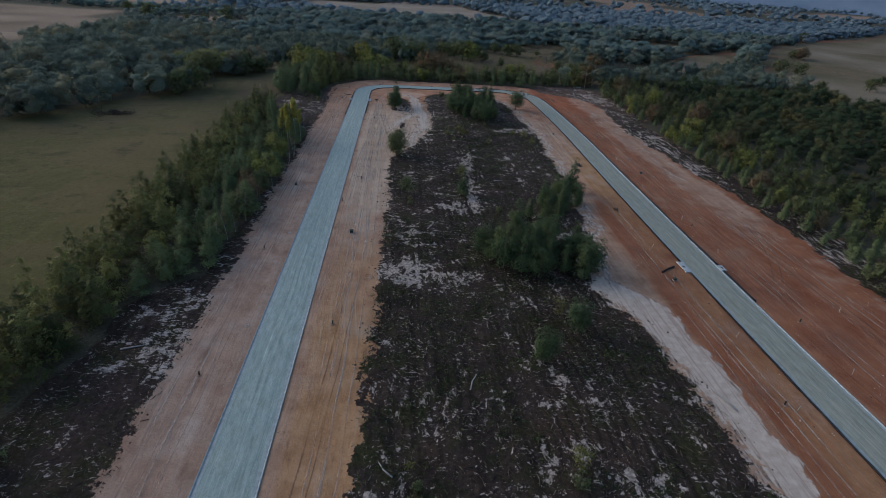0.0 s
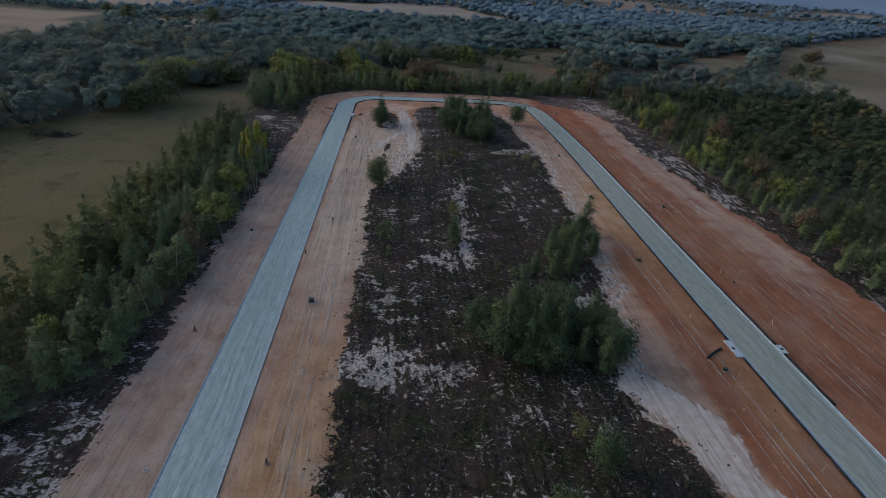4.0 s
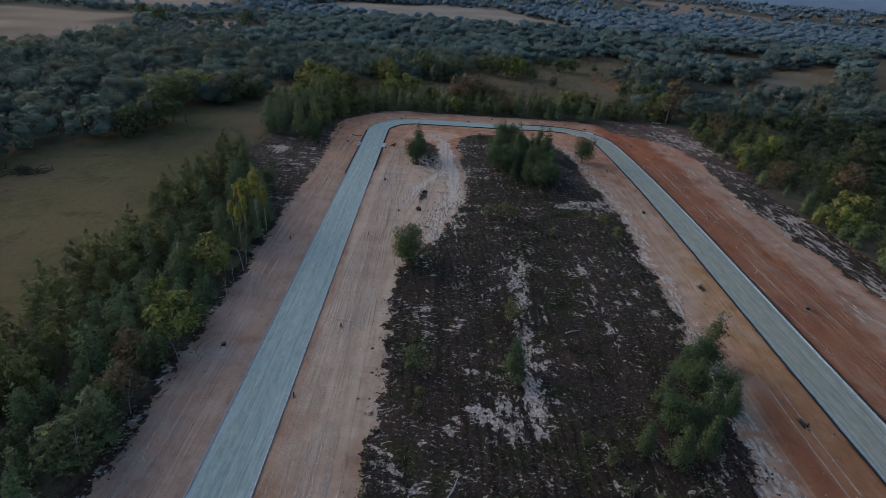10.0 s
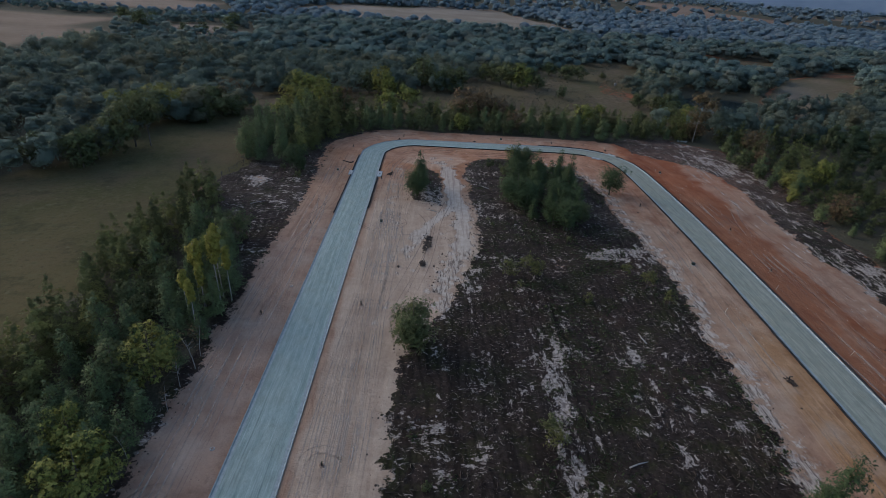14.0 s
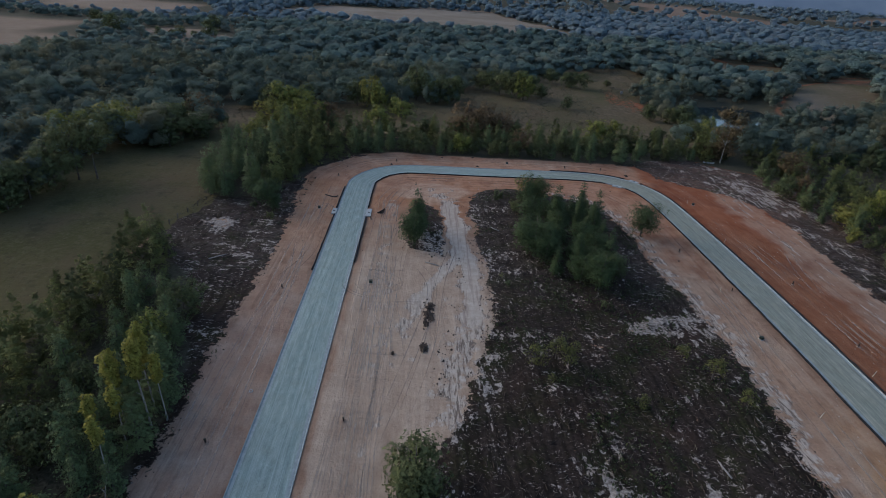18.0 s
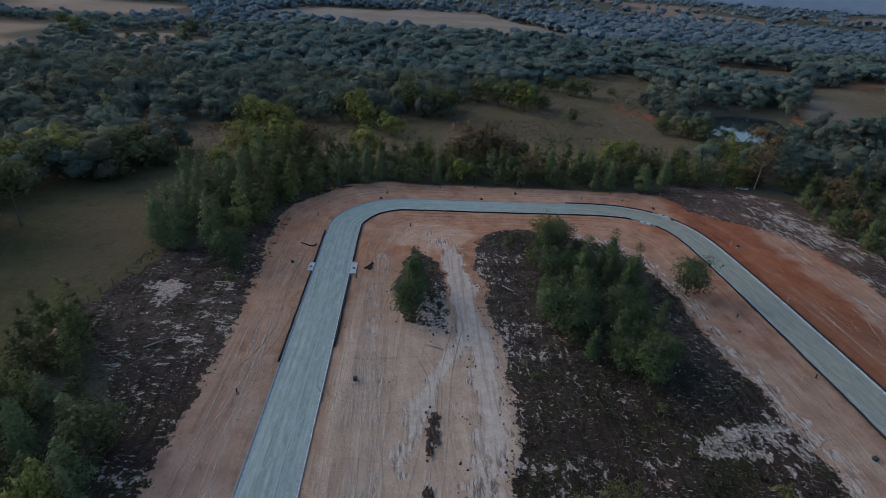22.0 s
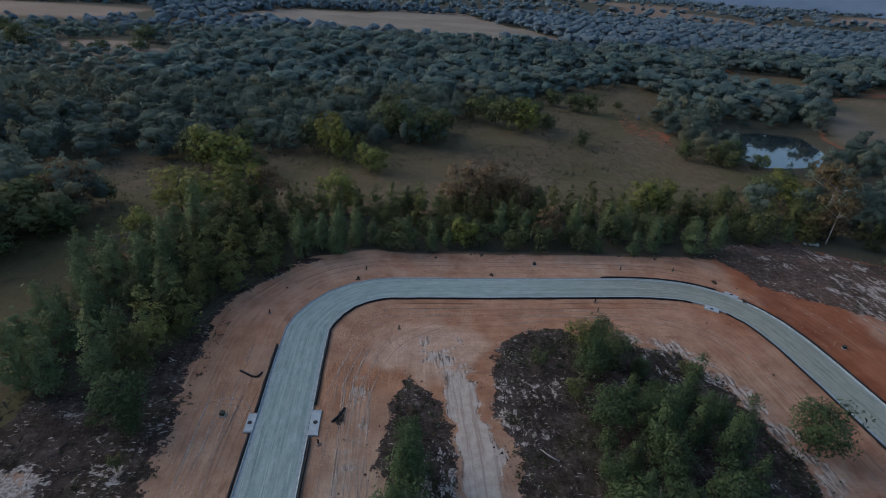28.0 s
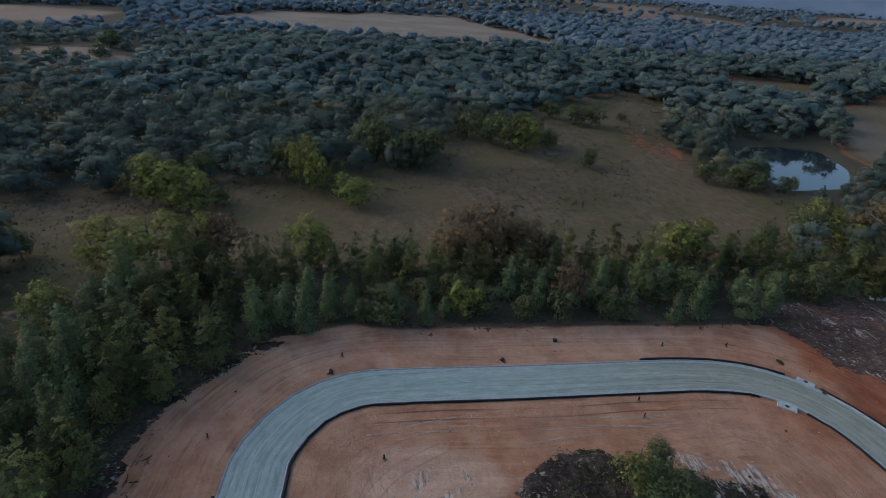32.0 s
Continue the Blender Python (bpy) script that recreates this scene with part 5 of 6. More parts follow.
def weeds():
    r = np.random.default_rng(41)
    x, y = on_block(15000, r, 1.0, 99)
    u, v = on_strip(1200, r)
    x, y = np.r_[x, u], np.r_[y, v]
    keep = grain(x, y, 14, 51) + 0.6 * grain(x, y, 4, 52) > 0.05
    x, y = x[keep], y[keep]
    at = np.repeat(np.stack([x, y, lie(x, y) + 0.15], 1), 5, 0)
    out = r.normal(size=at.shape)
    at = at + out * (0.35, 0.35, 0.16)
    quads = leaves(at, np.abs(out) * (0, 0, 1) + out * (1, 1, 0), 0.24, r)
    return tagged(part("weeds", quads_mesh("weeds", quads), WEED), "low green weeds growing through shredded brush", "weeds", kind="stuff")


def sticks(name, spots, material, label, lo, hi, seed):
    """Thin broken sticks that lie on the ground, as flattened prisms."""
    r = np.random.default_rng(seed)
    x, y = spots
    n = len(x)
    th, l = r.uniform(0, math.pi, n), r.uniform(lo, hi, n) / 2
    w, up = r.uniform(0.03, 0.075, n), r.uniform(0.05, 0.14, n)
    c, s = np.cos(th), np.sin(th)
    z = lie(x, y) + r.uniform(0.0, 0.14, n)
    tilt = r.normal(0, 0.12, n) * l
    ends = []
    for k in (-1, 1):
        bx, by, bz = x + k * c * l, y + k * s * l, z + k * tilt
        ends.append([np.stack([bx - s * w, by + c * w, bz], 1), np.stack([bx, by, bz + up], 1), np.stack([bx + s * w, by - c * w, bz], 1)])
    (a, b, d), (e, f, g) = ends
    quads = np.concatenate([np.stack([a, b, f, e], 1), np.stack([b, d, g, f], 1)])
    return tagged(part(name, quads_mesh(name, quads), material), label, "brush", kind="stuff")


def clods(spots, seed):
    """Loose clods of dark soil as low uneven lumps."""
    r = np.random.default_rng(seed)
    x, y = spots
    n = len(x)
    size = 0.05 + 0.22 * r.uniform(0, 1, n) ** 4
    z = lie(x, y)
    ring = [np.stack([x + size * r.uniform(0.7, 1.3, n) * math.cos(a), y + size * r.uniform(0.7, 1.3, n) * math.sin(a), z - 0.05], 1) for a in np.arange(4) * math.pi / 2 + 0.4]
    top = [np.stack([x + 0.45 * size * math.cos(a), y + 0.45 * size * math.sin(a), z + size * r.uniform(0.5, 0.9, n)], 1) for a in np.arange(4) * math.pi / 2 + 0.4]
    quads = np.concatenate([np.stack([ring[i], ring[(i + 1) % 4], top[(i + 1) % 4], top[i]], 1) for i in range(4)] + [np.stack(top, 1)])
    return tagged(part("soil_clods", quads_mesh("soil_clods", quads), DEBRIS), "dark clods of soil and roots along the brush edge", "soil", kind="stuff")


WEED = leaf_material("weed_leaves", (0.03, 0.042, 0.016), (0.065, 0.075, 0.03), (0.09, 0.075, 0.035), 0.5)
weeds()
r = np.random.default_rng(61)
sx, sy = on_block(9000, r, 1.8, 99)
ux, uy = on_strip(1800, r)
sticks("shredded_brush", (np.r_[sx, ux], np.r_[sy, uy]), DEBRIS, "dark shredded branches lying on cleared ground", 0.3, 1.3, 62)
sx, sy = on_block(2600, r, 1.2, 99)
ux, uy = on_strip(1500, r)
sticks("pale_splinters", (np.r_[sx, ux], np.r_[sy, uy]), STRAW, "pale splintered wood lying on cleared ground", 0.25, 0.9, 63)
ex, ey = on_block(16000, r, -1.4, 1.8)
far_off = (near(TRACK, ex, ey) > 2.2) & (grain(ex, ey, 5, 66) > -0.25)
ex, ey = ex[far_off], ey[far_off]
# roots and crumbs thrown out along the sand track
tx, ty = r.uniform(0, 15, 2600), r.uniform(190, 270, 2600)
gone = near(TRACK, tx, ty)
lots = (gone < 4.0) & (gone > 1.5) & (grain(tx, ty, 4, 67) + 0.4 * (ty < 226) > 0.0) & ((tx > 6) | (ty < 232))
ex, ey = np.r_[ex, tx[lots]], np.r_[ey, ty[lots]]
gx, gy = r.uniform(-36, -32.5, 500), r.uniform(40, 270, 500)
dx, dy = r.uniform(-32, 100, 2600), r.uniform(30, 308, 2600)
_, dd = lane_of(dx, dy)
ok = (np.abs(dd) > 5) & (inside(BLOCK, dx, dy) < 0) & (np.abs(dd) < 30)
clods((np.r_[ex, gx, dx[ok][:300]], np.r_[ey, gy, dy[ok][:300]]), 64)


def meadow_grass():
    r = np.random.default_rng(88)
    x, y = r.uniform(-130, 170, 16000), r.uniform(320, 570, 16000)
    m = inside(MEADOW, x, y)
    keep = (m > -2) & ((m < 14 + 10 * grain(x, y, 30, 89)) | (grain(x, y, 40, 90) > 0.35))
    x, y = x[keep], y[keep]
    at = np.repeat(np.stack([x, y, lie(x, y) + 0.3], 1), 4, 0)
    out = r.normal(size=at.shape)
    quads = leaves(at + out * (0.6, 0.6, 0.25), out, 0.32, r)
    return tagged(part("tall_grass", quads_mesh("tall_grass", quads), HAY), "tall dry grass and weeds in the meadow", "grass", kind="stuff")


HAY = leaf_material("dry_grass", (0.085, 0.088, 0.055), (0.14, 0.128, 0.085), (0.17, 0.145, 0.10), 0.5)
meadow_grass()


def pebbles():
    """Small pale stones and crumbs of clay on the graded soil."""
    r = np.random.default_rng(97)
    x, y = r.uniform(-33, 103, 4200), r.uniform(25, 309, 4200)
    _, d = lane_of(x, y)
    keep = (np.abs(d) > 4.6) & (inside(BLOCK, x, y) < -0.5) & (inside(ISLAND, x, y) < 0) & ((np.abs(d) < 14) | (x > 0)) & (grain(x, y, 9, 98) > -0.2)
    x, y = x[keep], y[keep]
    n = len(x)
    size = r.uniform(0.05, 0.13, n)
    turn = r.uniform(0, 6.28, n)
    ring = [np.stack([x + size * np.cos(turn + a), y + size * np.sin(turn + a), lie(x, y) - 0.03], 1) for a in np.arange(4) * math.pi / 2]
    top = [np.stack([x + 0.5 * size * np.cos(turn + a + 0.3), y + 0.5 * size * np.sin(turn + a + 0.3), lie(x, y) + size * 0.8], 1) for a in np.arange(4) * math.pi / 2]
    quads = np.concatenate([np.stack([ring[i], ring[(i + 1) % 4], top[(i + 1) % 4], top[i]], 1) for i in range(4)] + [np.stack(top, 1)])
    return tagged(part("pebbles", quads_mesh("pebbles", quads), STONE), "small pale stones scattered on graded soil", "stones", kind="stuff")


STONE = simple("pale_stone", (0.22, 0.17, 0.13), (0.42, 0.36, 0.30), 0.7, 0.9)
pebbles()


# ---- along the road ----
def station(x, y):
    s, _ = lane_of(np.array([float(x)]), np.array([float(y)]))
    return float(s[0])


def beside(s, off):
    """The place at arc length s and offset to the outside, and the road's heading there."""
    p = np.array([np.interp(s, ALONG, CENTRE[:, 0]), np.interp(s, ALONG, CENTRE[:, 1])])
    q = np.array([np.interp(s + 0.5, ALONG, CENTRE[:, 0]), np.interp(s + 0.5, ALONG, CENTRE[:, 1])])
    t = (q - p) / np.linalg.norm(q - p)
    return p + off * np.array([-t[1], t[0]]), math.degrees(math.atan2(t[1], t[0]))


def wheel_tracks(land):
    """Shallow worn ruts in the graded soil as thin ribbons that follow the land, crumbled at their edges."""
    r = np.random.default_rng(33)
    lines = []                                     # points, half width, tone: 1 pale, 0 dark

    def pair(line, tone, gauge=0.9, half=0.25):
        t = np.gradient(line, axis=0)
        t /= np.linalg.norm(t, axis=1)[:, None] + 1e-9
        side = np.stack([-t[:, 1], t[:, 0]], 1)
        for k in (-1, 1):
            lines.append((line + side * k * gauge, half * r.uniform(0.45, 1.1), tone))

    # beside the road: from, to, offsets at both ends (outside positive), tone
    for a, b, o0, o1, tone in (((-19.5, 30), (-19.5, 206), -12.2, -12.9, 1.0), ((-19.5, 30), (-19.5, 180), -10.2, -11.6, 0.9), ((-19.5, 60), (-19.5, 215), -9.6, -9.0, 1.0), ((-19.5, 120), (-19.5, 250), -11.4, -10.0, 0.9),
                               ((-19.5, 30), (-19.5, 100), -8.0, -11.0, 0.2), ((-19.5, 90), (-19.5, 230), -7.4, -8.4, 0.9), ((-19.5, 30), (-19.5, 270), 11.2, 10.6, 0.9), ((-19.5, 30), (-19.5, 200), 8.6, 9.4, 1.0), ((-19.5, 130), (-19.5, 280), 9.8, 8.6, 0.8),
                               ((70.6, 258), (67.6, 30), 12.4, 12.2, 1.0), ((70.6, 240), (68.6, 110), 17.5, 19.0, 0.7), ((69, 140), (67.6, 30), 22.0, 21.0, 0.35), ((69, 130), (67.6, 30), 25.5, 25.0, 0.8),
                               ((70.0, 272), (69.6, 165), -11.0, -11.2, 1.0), ((70.4, 262), (69.6, 165), -8.6, -9.4, 0.9), ((69.6, 165), (67.6, 30), -9.8, -8.6, 0.9), ((69.0, 120), (67.6, 30), -11.6, -12.0, 0.6),
                               ((-16, 288), (62, 292), 10.6, 9.0, 0.9), ((-10, 293.5), (57, 294.6), -6.4, -6.2, 0.3), ((-18.6, 283.5), (50, 295.8), -8.6, -9.4, 0.8)):
        s0, s1 = station(*a), station(*b)
        u = np.linspace(0, 1, int(abs(s1 - s0) / 1.2))
        sway = 0.7 * grain(u * abs(s1 - s0), 0 * u + 7 * o0, 38, 12) + 0.16 * grain(u * abs(s1 - s0), 0 * u + 3 * o1, 9, 13)
        pair(np.array([beside(s0 + (s1 - s0) * k, o0 + (o1 - o0) * k + w)[0] for k, w in zip(u, sway)]), tone)
    # where machines turned and drove off to the sand track
    for pts, tone in (([(-6, 190), (-7, 212), (-9.5, 235), (-10, 256), (-8, 272), (-3, 284)], 1.0), ([(-4, 200), (-8.5, 238), (-9, 260), (-4, 276), (6, 283)], 0.9), ([(-3, 186), (1, 204), (3.5, 226), (7, 242)], 1.0), ([(-8, 180), (-3, 200), (1, 222), (-3, 234)], 0.8), ([(56, 262), (50, 272), (42, 279), (28, 284), (12, 282)], 1.0), ([(60, 268), (54, 280), (42, 285), (20, 287)], 0.8), ([(-14, 262), (-8, 280), (6, 287), (26, 286)], 0.9),
                      ([(-31, 205), (-27, 224), (-29, 244), (-27, 262)], 0.8), ([(-30, 222), (-25.5, 236), (-26, 254), (-24.6, 270)], 0.3), ([(57, 200), (61, 214), (59.5, 232)], 0.8), ([(92, 250), (87, 236), (84, 214), (86, 190)], 0.9), ([(84, 150), (92, 132), (98, 112)], 0.8), ([(82, 92), (90, 108), (95, 126)], 0.4)):
        pair(spline(pts, 1.0) + 0.25 * r.normal(size=2), tone)
    for x, y, size, a0, a1, tone in ((-11, 224, 3.6, -2.6, 2.4, 0.9), (-11, 224, 5.4, -2.0, 1.8, 0.8), (-11, 150, 3.0, 0.0, 5.0, 0.3), (-28, 260, 3.4, -1.0, 3.5, 0.7), (59, 209, 4.0, 1.0, 5.0, 0.7), (-29, 143, 3.4, 1.0, 5.5, 0.3), (2, 279, 6.5, 2.0, 6.0, 0.9), (80, 164, 4.2, 0.5, 5.0, 0.6)):
        u = np.linspace(a0, a1, int(size * abs(a1 - a0)) + 6)
        wob = size * (1 + 0.06 * np.sin(u * 3.1 + x))
        pair(np.stack([x + wob * np.cos(u), y + 0.85 * wob * np.sin(u)], 1), tone, 0.6, 0.26)
    # many faint passes over the inner shoulder, curving towards the sand track
    for i in range(22):
        a, b = r.uniform(70, 200), r.uniform(225, 276)
        u = np.linspace(0, 1, int(b - a))
        x0, x1 = r.uniform(-14.3, -6.5), r.uniform(-13, -1) if i % 3 else r.uniform(-12, -9)
        bow = r.uniform(-1.6, 1.6) * np.sin(u * math.pi) + 0.5 * grain(u * (b - a), 0 * u + 5 * i, 26, 70)
        lines.append((np.stack([x0 + (x1 - x0) * u ** 2 + bow, a + (b - a) * u], 1), r.uniform(0.1, 0.2), 0.95))
    for size in (2.4, 4.6, 6.4, 7.2):
        u = np.linspace(2.6, 5.6, 30)
        lines.append((np.stack([-9.5 + size * np.cos(u), 224 + 0.8 * size * np.sin(u)], 1), 0.15, 0.95))
    # scraper passes along the red slope and the outer shoulder
    for i in range(34):
        left = i % 3 == 2
        a = r.uniform(30, 190)
        b = min(a + r.uniform(40, 130), 268)
        u = np.linspace(0, 1, int(b - a))
        x0 = r.uniform(-32, -25) if left else r.uniform(76, 94)
        x1 = x0 + r.uniform(-1.5, 1.5) if left else x0 + r.uniform(-5, 3)
        bow = r.uniform(-1.0, 1.0) * np.sin(u * math.pi) + 0.4 * grain(u * (b - a), 0 * u + 5 * i, 22, 71)
        lines.append((np.stack([x0 + (x1 - x0) * u + bow, a + (b - a) * u], 1), r.uniform(0.1, 0.24), 0.95 if left or i % 4 else 0.1))
    # blade marks across the shoulder
    for y in np.arange(118, 232, 7.0):
        y += r.uniform(-1.2, 1.2)
        x0, x1 = -15.2 + r.uniform(0, 2.5), r.uniform(-10, -4) + 6 * (y > 190)
        u = np.linspace(0, 1, 14)
        lines.append((np.stack([x0 + (x1 - x0) * u, y + r.uniform(-1, 1) * u + 0.3 * np.sin(u * 5 + y)], 1), r.uniform(0.2, 0.4), 0.15 if r.uniform() < 0.4 else 0.95))
    n = Nodes("worn_soil", 1.0)
    n.bsdf.inputs["Specular IOR Level"].default_value = 0.06
    rim, tone, fade = n.attribute("worn")[:3]
    n.colour(n.mix(n.ramp(n.math("ADD", tone, n.math("MULTIPLY", n.math("SUBTRACT", n.noise(0.2, 4), 0.5), 0.8)), 0.3, 0.7), (0.125, 0.078, 0.052), n.mix(n.noise(0.8, 5), (0.33, 0.245, 0.185), (0.46, 0.375, 0.30))))
    crumbs = n.math("ADD", rim, n.math("MULTIPLY", n.math("SUBTRACT", n.noise(2.2, 6, None, 0.75), 0.5), 2.0))
    cover = n.math("MULTIPLY", n.ramp(crumbs, 0.3, 0.6), n.math("MULTIPLY", fade, n.ramp(n.noise(0.06, 4, None, 0.6), 0.36, 0.64, 0.08, 0.55)))
    seen = n.tree.nodes.new("ShaderNodeMixShader")
    n.put(seen.inputs[0], cover)
    n.put(seen.inputs[1], n.tree.nodes.new("ShaderNodeBsdfTransparent").outputs[0]), n.put(seen.inputs[2], n.bsdf.outputs[0])
    n.put(n.tree.nodes["Material Output"].inputs[0], seen.outputs[0])
    for line, half, tone in lines:
        t = np.gradient(line, axis=0)
        t /= np.linalg.norm(t, axis=1)[:, None] + 1e-9
        side = np.stack([-t[:, 1], t[:, 0]], 1)
        go = np.r_[0, np.cumsum(np.linalg.norm(np.diff(line, axis=0), axis=1))]
        fade = np.minimum(np.minimum(go, go[-1] - go), 8.0) / 8.0
        q = line[:, None] + side[:, None] * half * np.array((-1, 0, 1))[None, :, None]
        z = lie(q[..., 0], q[..., 1]) + 0.25 * ripple(q[..., 0], q[..., 1]) + np.array((0.02, 0.05, 0.02))
        m = len(line)
        a = 3 * np.arange(1, m)
        faces = [f for b in a for f in ((b - 3, b - 2, b + 1, b), (b - 2, b - 1, b + 2, b + 1))]
        me = mesh_from("wheel_track", np.concatenate([q, z[..., None]], 2).reshape(-1, 3), faces)
        worn = np.stack([np.tile((0.0, 1.0, 0.0), m), np.full(3 * m, tone), np.repeat(fade, 3), np.ones(3 * m)], 1)
        me.attributes.new("worn", "FLOAT_COLOR", "POINT").data.foreach_set("color", worn.astype(np.float32).ravel())
        part("wheel_track", me, n.mat, land)


wheel_tracks(land)


def erosion_sock(side, a, b, seed, radius=0.17):
    r = np.random.default_rng(seed)
    s0, s1 = sorted((station(*a), station(*b)))
    n = max(2, int((s1 - s0) / 1.6))
    pts, wob = [], 0.0
    for i in range(n + 1):
        wob = 0.7 * wob + r.normal(0, 0.05)
        p, _ = beside(s0 + (s1 - s0) * i / n, side * (HALF + 0.22 + abs(wob)))
        pts.append((p[0], p[1], radius * 0.85 + 0.02 * r.normal()))
    bm = bmesh.new()
    tube(bm, pts, [radius * r.uniform(0.85, 1.15) for _ in pts], 7)
    ob = part("erosion_sock", bm, BLACK)
    return tagged(ob, "long black erosion control sock along the kerb", "erosion sock", "erosion socks along the road")


for i, (side, a, b) in enumerate(((-1, (-19.5, 232), (-19.5, 255.8)), (-1, (-19.5, 262.0), (58.5, 294)), (-1, (65, 288.8), (68.4, 102.2)), (-1, (68.2, 97), (67.8, 60)), (-1, (67.8, 60), (67.6, -20)),
                                  (1, (-19.5, 228), (-19.5, 256.6)), (1, (-19.5, 260.6), (-19.4, 276)), (1, (41, 295.8), (62.5, 292)), (1, (65.5, 288.6), (70.9, 240)), (1, (70.9, 240), (69, 150)), (1, (69, 150), (68.5, 113)), (1, (68.5, 113), (68.3, 101)), (1, (68.2, 98.2), (68.1, 86)))):
    erosion_sock(side, a, b, 70 + i, 0.21 if i in (6, 7, 11, 12) else 0.17)


def disc(bm, x, y, z, radius, high, sides=16):
    a = [bm.verts.new((x + radius * math.cos(k * 2 * math.pi / sides), y + radius * math.sin(k * 2 * math.pi / sides), z)) for k in range(sides)]
    b = [bm.verts.new((x + 0.92 * radius * math.cos(k * 2 * math.pi / sides), y + 0.92 * radius * math.sin(k * 2 * math.pi / sides), z + high)) for k in range(sides)]
    for k in range(sides):
        bm.faces.new((a[k], a[(k + 1) % sides], b[(k + 1) % sides], b[k]))
    bm.faces.new(b)


def storm_inlet(side, x, y, length, wide):
    """A concrete kerb inlet: a slab behind the kerb with an iron lid, a black block for the shaded mouth to the road
    and a rim.
    """
    s = station(x, y)
    p, yaw = beside(s, side * (HALF - 0.1 + wide / 2))
    ob = new("storm_inlet")
    bm = bmesh.new()
    box(bm, -length / 2, length / 2, -wide / 2, wide / 2, -0.3, 0.20, 0.03)
    slab = part("slab", bm, SLAB, ob, "pale concrete slab")
    bm = bmesh.new()
    disc(bm, 0, 0.08 * side, 0.2, 0.33, 0.035)
    lid = part("manhole_lid", bm, IRON, ob, "round iron lid")
    # raised black chip imitates the dark of a hole in the lid
    bm = bmesh.new()
    box(bm, -0.03, 0.03, 0.08 * side - 0.2, 0.08 * side - 0.14, 0.236, 0.25)
    part("pick_hole_chip", bm, BLACK, lid)
    # solid black block on the slab's front, standing in for shade inside
    bm = bmesh.new()
    box(bm, -length * 0.36, length * 0.36, -side * wide / 2 - 0.012, -side * wide / 2 + 0.05, 0.02, 0.13)
    part("throat_block", bm, BLACK, ob, "black block in place of the shaded opening under the slab")
    for k in (-1, 1):
        bm = bmesh.new()
        box(bm, k * length / 2 - 0.08, k * length / 2 + 0.08, -wide / 2 - 0.05, wide / 2 + 0.03, -0.3, 0.225, 0.02)
        part("rim", bm, SLAB, ob)
    ob.matrix_basis = pose(p[0], p[1], 0, 0, 0, yaw)
    return tagged(ob, "pale concrete storm inlet at the road edge with iron lid", "storm inlet", "storm inlets")


for side, x, y, length, wide in ((1, -19.5, 258.6, 3.2, 1.2), (-1, -19.5, 258.5, 4.6, 1.4), (-1, 68.3, 99.6, 4.6, 1.3), (1, 68.2, 99.6, 2.2, 1.3), (1, 64.0, 290.4, 2.6, 1.2), (-1, 62.5, 291.6, 2.6, 1.6)):
    storm_inlet(side, x, y, length, wide)


SMALL = Matrix.Diagonal((0.72, 0.72, 0.8, 1.0))


def transformer(x, y, yaw):
    """A green pad-mounted cabinet on a concrete pad."""
    ob = new("utility_cabinet")
    bm = bmesh.new()
    box(bm, -0.78, 0.78, -0.72, 0.72, -0.1, 0.12, 0.03)
    part("pad", bm, SLAB, ob, "pale concrete pad")
    bm = bmesh.new()
    box(bm, -0.6, 0.6, -0.52, 0.55, 0.12, 0.78, 0.02)
    body = part("body", bm, GREEN, ob)
    bm = bmesh.new()
    v = box(bm, -0.65, 0.65, -0.58, 0.6, 0.78, 0.92, 0.05)
    for q in v[4:6]:
        q.co.z -= 0.07
    part("lid", bm, GREEN, ob)
    for k in (-1, 1):
        bm = bmesh.new()
        box(bm, k * 0.29 - 0.27, k * 0.29 + 0.27, -0.545, -0.515, 0.16, 0.74)
        door = part("door", bm, GREEN, body)
    bm = bmesh.new()
    box(bm, -0.05, 0.0, -0.585, -0.545, 0.4, 0.55)
    part("handle", bm, IRON, body)
    ob.matrix_basis = pose(x, y, 0, 0, 0, yaw) @ SMALL
    return ob


def cleanout(x, y, seed):
    """A buried pipe's cover: a pale collar with a dark lid."""
    r = random.Random(seed)
    ob = new("cleanout_cover")
    bm = bmesh.new()
    ring = [[(math.cos(k * math.tau / 20) * q, math.sin(k * math.tau / 20) * q, z) for k in range(20)] for q, z in ((0.62, -0.05), (0.58, 0.09), (0.44, 0.10), (0.42, 0.02))]
    rows = [[bm.verts.new(p) for p in loop] for loop in ring]
    for a, b in zip(rows, rows[1:]):
        for k in range(20):
            bm.faces.new((a[k], a[(k + 1) % 20], b[(k + 1) % 20], b[k]))
    part("collar", bm, SLAB, ob, "pale concrete collar")
    bm = bmesh.new()
    bmesh.ops.create_cone(bm, cap_ends=True, segments=20, radius1=0.43, radius2=0.41, depth=0.06, matrix=Matrix.Translation((0, 0, 0.03)))
    part("lid", bm, LOOSE, ob, "soil-covered round lid")
    ob.matrix_basis = pose(x, y, 0.02, 0, 0, r.uniform(0, 90)) @ Matrix.Diagonal((0.5, 0.5, 0.7, 1.0))
    return tagged(ob, "round pale concrete cleanout cover set in bare soil", "pipe cover", "pipe covers")


for i, (x, y) in enumerate(((-25.6, 152), (-25.0, 112.6), (-25.4, 192), (-25.2, 76))):
    cleanout(x, y, i)

